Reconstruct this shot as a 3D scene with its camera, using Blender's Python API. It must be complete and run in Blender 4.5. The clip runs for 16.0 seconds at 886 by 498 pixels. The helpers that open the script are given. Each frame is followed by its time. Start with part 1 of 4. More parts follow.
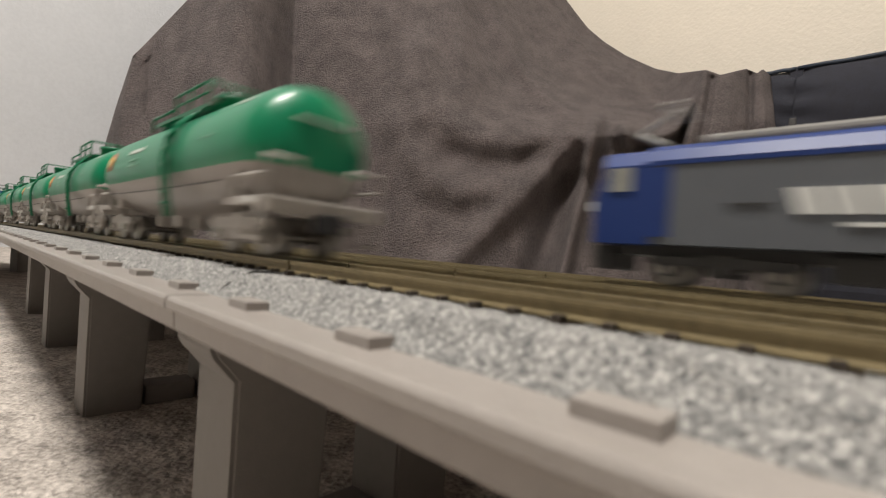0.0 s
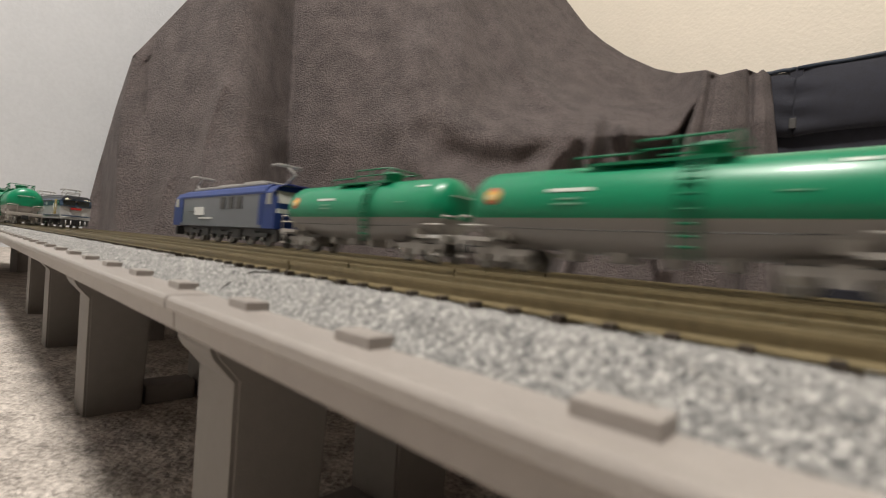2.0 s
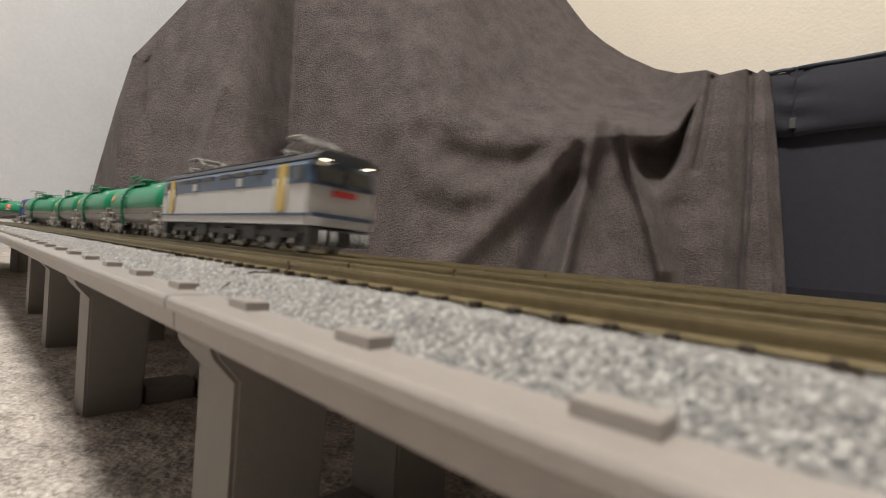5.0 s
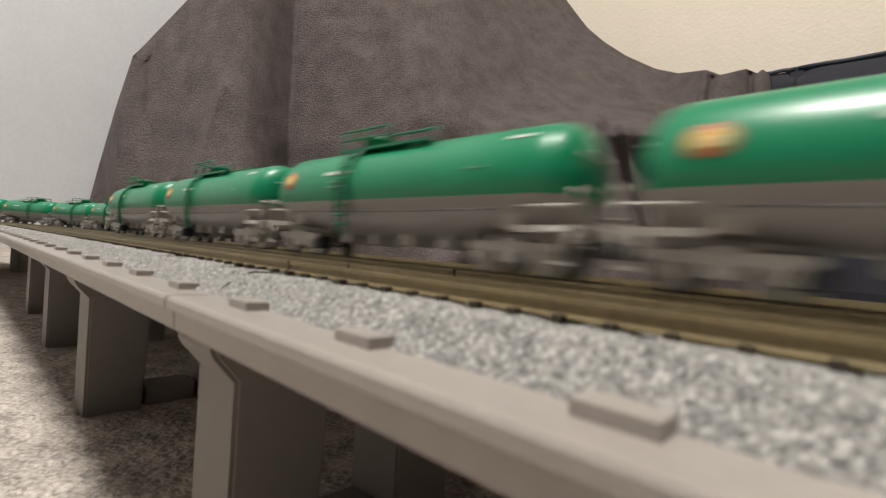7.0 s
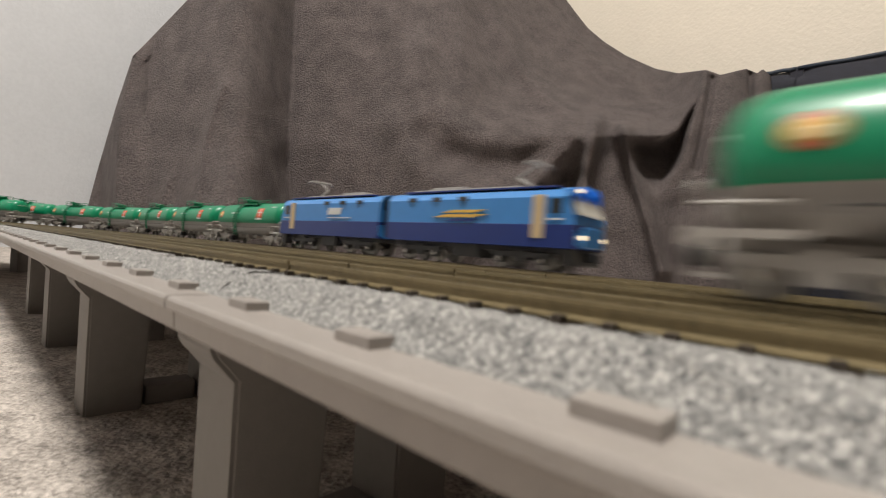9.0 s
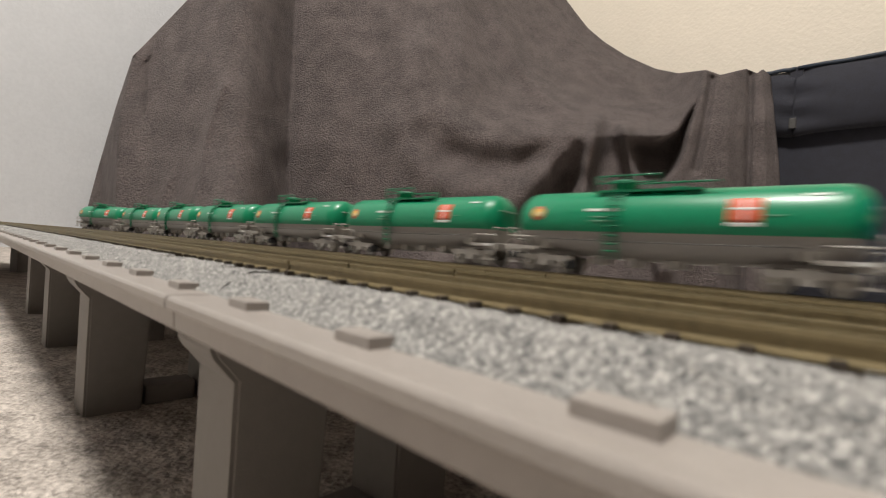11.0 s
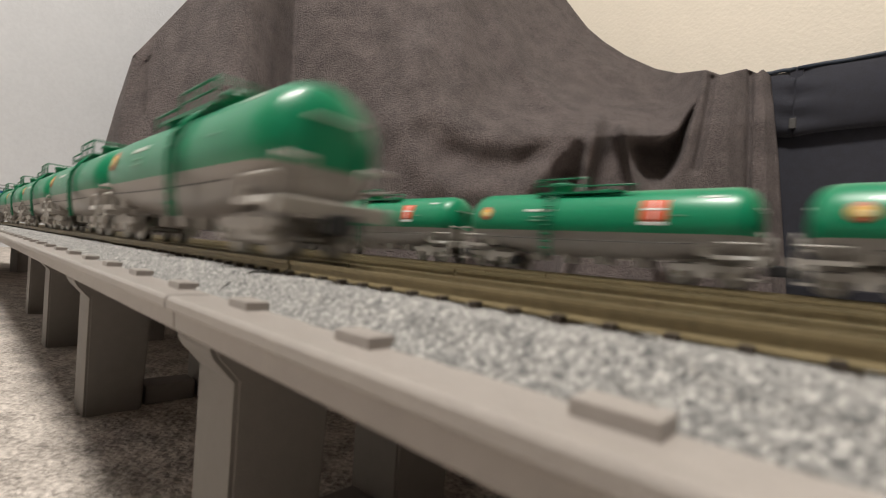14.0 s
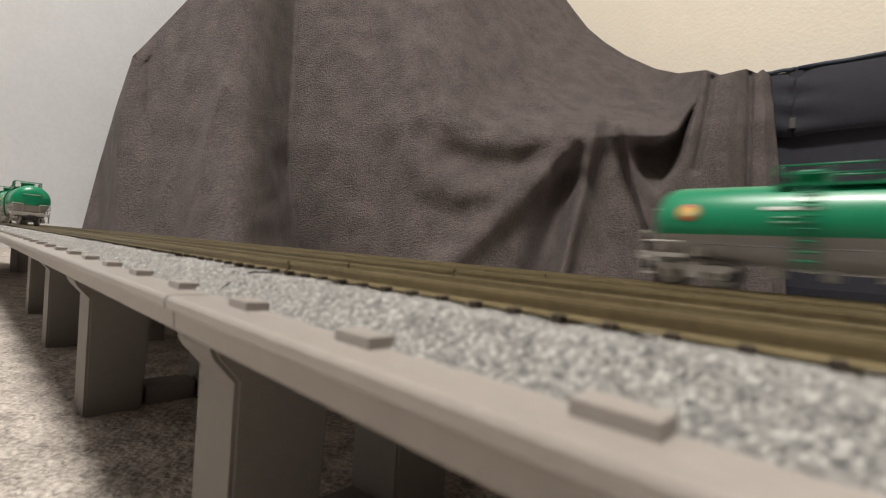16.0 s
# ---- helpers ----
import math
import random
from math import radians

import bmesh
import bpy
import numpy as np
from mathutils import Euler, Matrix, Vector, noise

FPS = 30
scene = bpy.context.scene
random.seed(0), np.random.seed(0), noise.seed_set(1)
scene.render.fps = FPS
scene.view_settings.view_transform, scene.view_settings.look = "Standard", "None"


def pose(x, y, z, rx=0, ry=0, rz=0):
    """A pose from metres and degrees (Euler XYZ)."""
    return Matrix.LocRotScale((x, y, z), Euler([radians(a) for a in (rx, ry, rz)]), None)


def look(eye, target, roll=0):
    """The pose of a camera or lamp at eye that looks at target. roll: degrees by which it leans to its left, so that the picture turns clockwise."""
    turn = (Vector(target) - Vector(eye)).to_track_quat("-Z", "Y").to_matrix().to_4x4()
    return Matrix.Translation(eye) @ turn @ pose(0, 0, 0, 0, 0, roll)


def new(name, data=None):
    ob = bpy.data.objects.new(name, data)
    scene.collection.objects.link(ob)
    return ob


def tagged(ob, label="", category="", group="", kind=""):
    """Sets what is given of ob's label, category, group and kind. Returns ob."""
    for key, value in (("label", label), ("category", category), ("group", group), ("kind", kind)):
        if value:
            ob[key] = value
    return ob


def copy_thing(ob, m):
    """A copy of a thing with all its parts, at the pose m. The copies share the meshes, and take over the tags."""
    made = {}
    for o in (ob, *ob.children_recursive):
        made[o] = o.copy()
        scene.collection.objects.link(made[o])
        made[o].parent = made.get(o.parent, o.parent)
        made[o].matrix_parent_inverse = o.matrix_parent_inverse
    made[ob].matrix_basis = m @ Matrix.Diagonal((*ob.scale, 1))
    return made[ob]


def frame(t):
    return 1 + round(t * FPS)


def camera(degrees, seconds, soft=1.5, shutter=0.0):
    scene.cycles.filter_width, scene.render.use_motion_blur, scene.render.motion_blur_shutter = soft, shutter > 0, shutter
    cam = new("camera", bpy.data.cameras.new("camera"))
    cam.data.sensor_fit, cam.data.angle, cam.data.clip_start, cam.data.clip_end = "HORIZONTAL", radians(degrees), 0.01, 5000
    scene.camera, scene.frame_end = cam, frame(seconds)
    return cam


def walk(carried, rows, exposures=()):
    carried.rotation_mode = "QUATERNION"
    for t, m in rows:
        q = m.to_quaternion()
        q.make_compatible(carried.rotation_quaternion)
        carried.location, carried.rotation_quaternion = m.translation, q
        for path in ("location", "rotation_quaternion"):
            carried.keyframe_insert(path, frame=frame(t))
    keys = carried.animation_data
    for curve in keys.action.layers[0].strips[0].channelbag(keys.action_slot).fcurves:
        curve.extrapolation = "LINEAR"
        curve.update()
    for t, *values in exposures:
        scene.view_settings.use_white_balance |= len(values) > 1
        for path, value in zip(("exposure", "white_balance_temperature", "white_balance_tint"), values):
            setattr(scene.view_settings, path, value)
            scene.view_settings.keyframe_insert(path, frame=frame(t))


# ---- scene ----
ZR = 0.0515          # rail top over the carpet
EYE = ZR + 0.0021
cam = camera(87.88, 16.0, soft=1.2, shutter=0.85)
CAM = Matrix.Translation((0, 0, EYE)) @ pose(0, 0, 0, 90 + 0.918, 0, 0) @ pose(0, 0, 0, 0, 0, 4.747)
walk(cam, [(0.0, CAM), (16.0, CAM)])
cam.data.dof.use_dof = True
cam.data.dof.focus_distance = 0.45
cam.data.dof.aperture_fstop = 46.0
scene.view_settings.exposure = 0.0

# ---- light ----
world = bpy.data.worlds.new("room_air")
world.use_nodes = True
world.node_tree.nodes["Background"].inputs[0].default_value = (1.0, 0.93, 0.85, 1)
world.node_tree.nodes["Background"].inputs[1].default_value = 0.05
scene.world = world


def lamp_disk(name, at, aim, size, watts, colour):
    d = bpy.data.lights.new(name, "AREA")
    d.shape, d.size, d.energy, d.color = "DISK", size, watts, colour
    ob = new(name, d)
    ob.matrix_world = look(at, aim)
    return ob


lamp_disk("ceiling_lamp_light", (-0.297, -0.252, 2.28), (-0.25, -0.08, 0), 0.5, 66, (1.0, 0.95, 0.885))


# ---- materials ----
def material(name, colour, rough=0.5, metal=0.0, vary=0.12, scale=40.0, bump=0.0, bump_scale=300.0, coat=0.0, dark=None, sheen=0.0, spread=0.3):
    m = bpy.data.materials.new(name)
    m.use_nodes = True
    nt = m.node_tree
    b = nt.nodes["Principled BSDF"]
    b.inputs["Roughness"].default_value = rough
    b.inputs["Metallic"].default_value = metal
    b.inputs["Coat Weight"].default_value = coat
    if sheen:
        b.inputs["Sheen Weight"].default_value = sheen
        b.inputs["Sheen Roughness"].default_value = 0.5
    co = nt.nodes.new("ShaderNodeTexCoord")
    n1 = nt.nodes.new("ShaderNodeTexNoise")
    n1.inputs["Scale"].default_value = scale
    n1.inputs["Detail"].default_value = 4
    nt.links.new(co.outputs["Object"], n1.inputs["Vector"])
    n2 = nt.nodes.new("ShaderNodeTexNoise")
    n2.inputs["Scale"].default_value = scale * 9
    n2.inputs["Detail"].default_value = 2
    nt.links.new(co.outputs["Object"], n2.inputs["Vector"])
    add = nt.nodes.new("ShaderNodeMath")
    add.operation = "ADD"
    nt.links.new(n1.outputs["Fac"], add.inputs[0])
    nt.links.new(n2.outputs["Fac"], add.inputs[1])
    ramp = nt.nodes.new("ShaderNodeMapRange")
    ramp.inputs["From Min"].default_value, ramp.inputs["From Max"].default_value = 1 - spread, 1 + spread
    nt.links.new(add.outputs[0], ramp.inputs["Value"])
    mix = nt.nodes.new("ShaderNodeMix")
    mix.data_type = "RGBA"
    lo = dark or tuple(c * (1 - vary) for c in colour)
    hi = tuple(min(1, c * (1 + vary)) for c in colour)
    mix.inputs[6].default_value = (*lo, 1)
    mix.inputs[7].default_value = (*hi, 1)
    nt.links.new(ramp.outputs[0], mix.inputs["Factor"])
    nt.links.new(mix.outputs[2], b.inputs["Base Color"])
    rr = nt.nodes.new("ShaderNodeMapRange")
    rr.inputs["To Min"].default_value, rr.inputs["To Max"].default_value = max(0.03, rough - 0.08), min(1, rough + 0.08)
    nt.links.new(n1.outputs["Fac"], rr.inputs["Value"])
    nt.links.new(rr.outputs[0], b.inputs["Roughness"])
    if bump:
        n3 = nt.nodes.new("ShaderNodeTexNoise")
        n3.inputs["Scale"].default_value = bump_scale
        n3.inputs["Detail"].default_value = 4
        nt.links.new(co.outputs["Object"], n3.inputs["Vector"])
        bp = nt.nodes.new("ShaderNodeBump")
        bp.inputs["Strength"].default_value = 1.0
        bp.inputs["Distance"].default_value = bump
        nt.links.new(n3.outputs["Fac"], bp.inputs["Height"])
        nt.links.new(bp.outputs["Normal"], b.inputs["Normal"])
    return m


def glowing(name, colour, power):
    m = bpy.data.materials.new(name)
    m.use_nodes = True
    b = m.node_tree.nodes["Principled BSDF"]
    b.inputs["Base Color"].default_value = (*colour, 1)
    b.inputs["Emission Color"].default_value = (*colour, 1)
    b.inputs["Emission Strength"].default_value = power
    return m


def two_tone(name, upper, lower, split, rough):
    """Paint that changes colour at the height split over the rail."""
    m = material(name, upper, rough, coat=0.1, vary=0.05, scale=90)
    nt = m.node_tree
    b = nt.nodes["Principled BSDF"]
    src = b.inputs["Base Color"].links[0].from_socket
    co = nt.nodes.new("ShaderNodeTexCoord")
    sep = nt.nodes.new("ShaderNodeSeparateXYZ")
    nt.links.new(co.outputs["Object"], sep.inputs[0])
    gt = nt.nodes.new("ShaderNodeMath")
    gt.operation = "GREATER_THAN"
    gt.inputs[1].default_value = split
    nt.links.new(sep.outputs["Z"], gt.inputs[0])
    mx = nt.nodes.new("ShaderNodeMix")
    mx.data_type = "RGBA"
    mx.inputs[6].default_value = (*lower, 1)
    nt.links.new(gt.outputs[0], mx.inputs["Factor"])
    nt.links.new(src, mx.inputs[7])
    nt.links.new(mx.outputs[2], b.inputs["Base Color"])
    return m


def grains(name):
    """Crushed stone: cells of pale and dark grey grit, each a little raised."""
    m = material(name, (0.40, 0.39, 0.375), 0.8, vary=0.1, scale=300)
    nt = m.node_tree
    b = nt.nodes["Principled BSDF"]
    co = nt.nodes.new("ShaderNodeTexCoord")
    cells = nt.nodes.new("ShaderNodeTexVoronoi")
    cells.inputs["Scale"].default_value = 4200
    nt.links.new(co.outputs["Object"], cells.inputs["Vector"])
    sep = nt.nodes.new("ShaderNodeSeparateColor")
    nt.links.new(cells.outputs["Color"], sep.inputs[0])
    ramp = nt.nodes.new("ShaderNodeValToRGB")
    el = ramp.color_ramp.elements
    el[0].position, el[0].color = 0.0, (0.09, 0.092, 0.092, 1)
    el[1].position, el[1].color = 1.0, (0.60, 0.58, 0.55, 1)
    mid = el.new(0.30)
    mid.color = (0.21, 0.21, 0.205, 1)
    mid = el.new(0.75)
    mid.color = (0.34, 0.33, 0.315, 1)
    nt.links.new(sep.outputs[0], ramp.inputs[0])
    nt.links.new(ramp.outputs[0], b.inputs["Base Color"])
    bp = nt.nodes.new("ShaderNodeBump")
    bp.invert = True
    bp.inputs["Strength"].default_value = 0.9
    bp.inputs["Distance"].default_value = 0.0002
    nt.links.new(cells.outputs["Distance"], bp.inputs["Height"])
    nt.links.new(bp.outputs["Normal"], b.inputs["Normal"])
    return m


M = dict(
    viaduct=material("grey_moulded_plastic", (0.335, 0.304, 0.281), 0.36, vary=0.05, scale=60, bump=0.00006, bump_scale=2500),
    # same plastic as the deck; the shade below it is put into the colour
    pier=material("grey_plastic_in_shade", (0.20, 0.182, 0.167), 0.5, vary=0.05, scale=50, bump=0.00005, bump_scale=2500),
    ballast=grains("speckled_ballast"),
    rail=material("nickel_silver_rail", (0.25, 0.20, 0.11), 0.42, metal=0.35, vary=0.18, scale=120),
    sleeper=material("dark_brown_sleeper", (0.05, 0.038, 0.028), 0.6, vary=0.3, scale=300),
    carpet=material("beige_carpet", (0.58, 0.525, 0.475), 0.95, dark=(0.27, 0.24, 0.213), scale=85, spread=0.22, bump=0.004, bump_scale=260),
    wall_grey=material("pale_wallpaper", (0.66, 0.67, 0.69), 0.85, vary=0.04, scale=14, bump=0.0005, bump_scale=220),
    wall_cream=material("cream_wallpaper", (0.88, 0.80, 0.68), 0.85, vary=0.02, scale=14, bump=0.0016, bump_scale=110),
    # unseen ceiling, its colour lowered to reduce fill light from above
    ceiling=material("darkened_ceiling", (0.42, 0.40, 0.37), 0.9, vary=0.06),
    # dark brown for the two unseen walls, chosen to weaken the room's bounced light
    wall_shade=material("darkened_unseen_wall", (0.20, 0.185, 0.17), 0.95, vary=0.15, scale=20),
    white=material("white_paint", (0.8, 0.78, 0.74), 0.5, vary=0.04),
    fleece=material("grey_brown_fleece", (0.128, 0.104, 0.100), 0.95, vary=0.36, scale=24, bump=0.008, bump_scale=330, sheen=0.06),
    denim=material("navy_canvas", (0.024, 0.025, 0.036), 0.85, vary=0.25, scale=60, bump=0.0006, bump_scale=900, sheen=0.1),
    piping=material("navy_piping", (0.028, 0.04, 0.06), 0.6, vary=0.2),
    tank=two_tone("green_and_grey_tank_paint", (0.0, 0.23, 0.105), (0.31, 0.285, 0.262), 0.0122, 0.36),
    green=material("green_paint", (0.0, 0.17, 0.075), 0.4, vary=0.1, scale=200),
    chassis=material("grey_chassis_plastic", (0.41, 0.38, 0.345), 0.45, vary=0.15, scale=250),
    wheel=material("worn_metal_wheel", (0.34, 0.32, 0.29), 0.35, metal=0.7, vary=0.2),
    steel=material("bright_steel", (0.6, 0.57, 0.52), 0.25, metal=1.0),
    black=material("black_plastic", (0.02, 0.02, 0.022), 0.5, vary=0.2),
    marking=material("white_marking", (0.75, 0.75, 0.72), 0.5, vary=0.03),
    print=material("pale_print", (0.58, 0.64, 0.58), 0.5, vary=0.05),
    faint=material("faint_print", (0.16, 0.36, 0.24), 0.5, vary=0.05),
    orange=material("orange_marking", (0.50, 0.15, 0.07), 0.5, vary=0.05),
    yellow=material("yellow_marking", (0.74, 0.47, 0.10), 0.5, vary=0.05),
    cream=material("pale_yellow_paint", (0.72, 0.63, 0.36), 0.45, vary=0.04),
    ochre=material("ochre_door_paint", (0.62, 0.44, 0.10), 0.45, vary=0.04),
    tan=material("tan_door_paint", (0.62, 0.47, 0.27), 0.45, vary=0.04),
    bluegrey=material("slate_grey_paint", (0.13, 0.14, 0.155), 0.4, vary=0.05, coat=0.2),
    royal=material("royal_blue_paint", (0.008, 0.034, 0.175), 0.5, vary=0.06, coat=0.05),
    sky=material("light_blue_paint", (0.055, 0.25, 0.62), 0.35, vary=0.05, coat=0.3),
    navy=material("dark_blue_paint", (0.008, 0.03, 0.18), 0.35, vary=0.06, coat=0.3),
    slate=material("muted_blue_paint", (0.05, 0.085, 0.15), 0.4, vary=0.06, coat=0.2),
    blue=material("mid_blue_paint", (0.035, 0.12, 0.30), 0.4, vary=0.06, coat=0.2),
    offwhite=material("off_white_paint", (0.52, 0.52, 0.51), 0.4, vary=0.03, coat=0.2),
    silver=material("silver_grey_paint", (0.58, 0.57, 0.56), 0.4, vary=0.04, coat=0.2),
    roof=material("grey_roof_plastic", (0.36, 0.35, 0.33), 0.5, vary=0.1),
    darkroof=material("dark_roof_plastic", (0.06, 0.065, 0.075), 0.5, vary=0.1),
    glass=material("dark_window_glazing", (0.03, 0.035, 0.035), 0.08, vary=0.1, coat=0.5),
    clear=material("cab_glazing", (0.30, 0.30, 0.27), 0.1, vary=0.2, coat=0.5),
    under=material("dark_grey_underframe", (0.055, 0.052, 0.05), 0.5, vary=0.25, scale=200),
    red=material("red_plate", (0.5, 0.03, 0.03), 0.4),
    sign=material("orange_red_sign", (0.66, 0.10, 0.04), 0.5, vary=0.05),
    glow=glowing("warm_headlight", (1.0, 0.85, 0.6), 7.0),
    dim_glow=glowing("dim_headlight", (1.0, 0.80, 0.5), 1.6),
    diffuser=glowing("lamp_diffuser", (1.0, 0.9, 0.78), 6.0),
)


# ---- mesh helpers ----
def part(name, bm, mat, parent=None, label=""):
    me = bpy.data.meshes.new(name)
    bm.normal_update()
    bm.to_mesh(me)
    bm.free()
    for m in (mat if isinstance(mat, (list, tuple)) else [mat]):
        me.materials.append(M[m])
    ob = new(name, me)
    if parent:
        ob.parent = parent
    if label:
        ob["label"] = label
    return ob


def thing(name, label, category, group="", kind=""):
    return tagged(new(name), label, category, group, kind)


def box(bm, x0, x1, y0, y1, z0, z1, bevel=0.0, taper=0.0):
    vs = [bm.verts.new((x, y * (1 - taper if z == z1 else 1), z)) for x in (x0, x1) for y in (y0, y1) for z in (z0, z1)]
    f = [(0, 1, 3, 2), (4, 6, 7, 5), (0, 4, 5, 1), (2, 3, 7, 6), (0, 2, 6, 4), (1, 5, 7, 3)]
    faces = [bm.faces.new([vs[i] for i in q]) for q in f]
    bmesh.ops.recalc_face_normals(bm, faces=faces)
    if bevel:
        bmesh.ops.bevel(bm, geom=list({e for fa in faces for e in fa.edges}), offset=bevel, segments=2, affect="EDGES", profile=0.6)
    return bm


def boxes(*rows, bevel=0.0):
    bm = bmesh.new()
    for r in rows:
        box(bm, *r, bevel=bevel)
    return bm


def prism(bm, outline, x0, x1):
    """An outline of (y, z) pulled along x."""
    a = [bm.verts.new((x0, y, z)) for y, z in outline]
    b = [bm.verts.new((x1, y, z)) for y, z in outline]
    n = len(a)
    fs = [bm.faces.new((a[i], a[(i + 1) % n], b[(i + 1) % n], b[i])) for i in range(n)]
    fs += [bm.faces.new(a), bm.faces.new(b)]
    bmesh.ops.recalc_face_normals(bm, faces=fs)
    return bm


def loft(bm, rings, smooth=True):
    """Closed rings of points joined one to the next, with end caps."""
    rs = [[bm.verts.new(p) for p in r] for r in rings]
    fs = []
    for r, q in zip(rs, rs[1:]):
        n = len(r)
        fs += [bm.faces.new((r[i], r[(i + 1) % n], q[(i + 1) % n], q[i])) for i in range(n)]
    for f in fs:
        f.smooth = smooth
    fs += [bm.faces.new(rs[0]), bm.faces.new(rs[-1])]
    bmesh.ops.recalc_face_normals(bm, faces=fs)
    return bm


def rod(bm, points, r, n=6):
    """A round bar through the points."""
    pts = [Vector(p) for p in points]
    rings = []
    for i, p in enumerate(pts):
        d = (pts[min(i + 1, len(pts) - 1)] - pts[max(i - 1, 0)]).normalized()
        u = d.orthogonal().normalized() if abs(d.z) > 0.9 else d.cross(Vector((0, 0, 1))).normalized()
        w = d.cross(u)
        rings.append([p + r * (math.cos(a) * u + math.sin(a) * w) for a in (2 * math.pi * k / n for k in range(n))])
    return loft(bm, rings)


def disc(bm, x, y, z, r, w, n=18):
    """A wheel with its axle along y."""
    return loft(bm, [[(x + q * math.cos(a), y + dy, z + q * math.sin(a)) for a in (2 * math.pi * k / n for k in range(n))]
                     for q, dy in ((r * 0.82, -w / 2), (r, -w / 2 + w * 0.15), (r, w / 2 - w * 0.15), (r * 0.82, w / 2))])


# ---- the oval of four tracks ----
X0, Y0, HEAD, S1, BACK, R0 = 0.0258, 0.0223, 2.39461, 0.4534, 0.119, 0.484
TRACKS = dict(A=0.0, C=0.0313, B=0.0623, D=0.0940)
LONG = S1 + BACK


def along(d, s):
    """Place and heading on the track that lies d outside the innermost one, s metres on."""
    r = R0 + d
    lap = 2 * LONG + 2 * math.pi * r
    u = (s + BACK) % lap
    c, w = math.cos(HEAD), math.sin(HEAD)
    if u <= LONG:
        x, y, a = u - BACK, -d, 0.0
    elif u <= LONG + math.pi * r:
        a = (u - LONG) / r
        x, y = S1 + r * math.sin(a), R0 - r * math.cos(a)
    elif u <= 2 * LONG + math.pi * r:
        x, y, a = S1 - (u - LONG - math.pi * r), R0 + r, math.pi
    else:
        a = math.pi + (u - 2 * LONG - math.pi * r) / r
        x, y = -BACK + r * math.sin(a), R0 - r * math.cos(a)
    return X0 + x * c - y * w, Y0 + x * w + y * c, HEAD + a


def at(s, off, z, d=0.0):
    """A point beside a track: off metres to the outside, z over the rail."""
    x, y, a = along(d, s)
    return Vector((x + off * math.sin(a), y - off * math.cos(a), ZR + z))


def stations(d, s0, s1, step):
    """Lengths along a track, closer in the curves."""
    n = max(2, int(abs(s1 - s0) / step) + 1)
    return [s0 + (s1 - s0) * i / (n - 1) for i in range(n)]


def sweep(bm, outline, s0, s1, d=0.0, step=0.012, caps=True):
    rings = [[bm.verts.new(at(s, o, z, d)) for o, z in outline] for s in stations(d, s0, s1, step)]
    n = len(outline)
    fs = [bm.faces.new((r[i], r[(i + 1) % n], q[(i + 1) % n], q[i])) for r, q in zip(rings, rings[1:]) for i in range(n)]
    if caps:
        fs += [bm.faces.new(rings[0]), bm.faces.new(rings[-1])]
    bmesh.ops.recalc_face_normals(bm, faces=fs)
    return bm



# ---- room ----
def slab(name, p, q, z0, z1, thick, mat, label):
    """A wall from p to q on the plan, its thickness to the outside."""
    p, q = Vector((*p, 0)), Vector((*q, 0))
    n = (q - p).normalized().cross(Vector((0, 0, 1)))
    bm = bmesh.new()
    vs = [bm.verts.new((v.x, v.y, z)) for z in (z0, z1) for v in (p, q, q + n * thick, p + n * thick)]
    fs = [bm.faces.new([vs[i] for i in f]) for f in ((0, 1, 2, 3), (4, 5, 6, 7), (0, 1, 5, 4), (1, 2, 6, 5), (2, 3, 7, 6), (3, 0, 4, 7))]
    bmesh.ops.recalc_face_normals(bm, faces=fs)
    return tagged(part(name, bm, mat), label, "wall", kind="structure")


FWD = Vector((math.cos(HEAD), math.sin(HEAD)))
OUT = Vector((math.sin(HEAD), -math.cos(HEAD)))
ORG = Vector((X0, Y0))


def plan(f, o):
    v = ORG + f * FWD + o * OUT
    return v.x, v.y


END, SIDE, INNER, REAR = S1 + 0.92, 1.62, -1.9, -2.2
tagged(part("floor", boxes((-4, 4, -4, 4, -0.08, 0.0)), "carpet"), "light beige mottled carpet with short pile", "carpet", kind="structure")
tagged(part("ceiling", boxes((-4, 4, -4, 4, 2.4, 2.5)), "ceiling"), "plain unseen ceiling, darkened to cut bounced light", "ceiling", kind="structure")
slab("wall_north", plan(END, SIDE + 0.1), plan(END, INNER), 0, 2.4, -0.1, "wall_grey", "pale grey mottled wallpaper wall behind the track curve")
slab("wall_east", plan(REAR, SIDE), plan(END, SIDE), 0, 2.4, -0.1, "wall_cream", "cream textured wallpaper wall behind the sofa")
# the two unseen walls close the room; dark so that they return little light
slab("wall_south", plan(REAR, INNER), plan(REAR, SIDE), 0, 2.4, -0.1, "wall_shade", "unseen room wall, darkened to cut bounced light")
slab("wall_west", plan(END, INNER), plan(REAR, INNER), 0, 2.4, -0.1, "wall_shade", "unseen room wall, darkened to cut bounced light")
slab("baseboard", plan(END - 0.008, SIDE), plan(END - 0.008, INNER), 0.0, 0.035, -0.007, "white", "low white baseboard along the grey wall")
fixture = thing("ceiling_lamp", "round white ceiling lamp, switched on", "lamp")
bm = bmesh.new()
loft(bm, [[(r * math.cos(a), r * math.sin(a), z) for a in (2 * math.pi * k / 40 for k in range(40))] for r, z in ((0.27, 2.4), (0.28, 2.36), (0.25, 2.345))])
part("housing", bm, "white", fixture)
bm = bmesh.new()
loft(bm, [[(r * math.cos(a), r * math.sin(a), z) for a in (2 * math.pi * k / 40 for k in range(40))] for r, z in ((0.25, 2.344), (0.24, 2.33), (0.1, 2.32))])
part("diffuser", bm, "diffuser", fixture)
fixture.location = (-0.297, -0.252, 0)


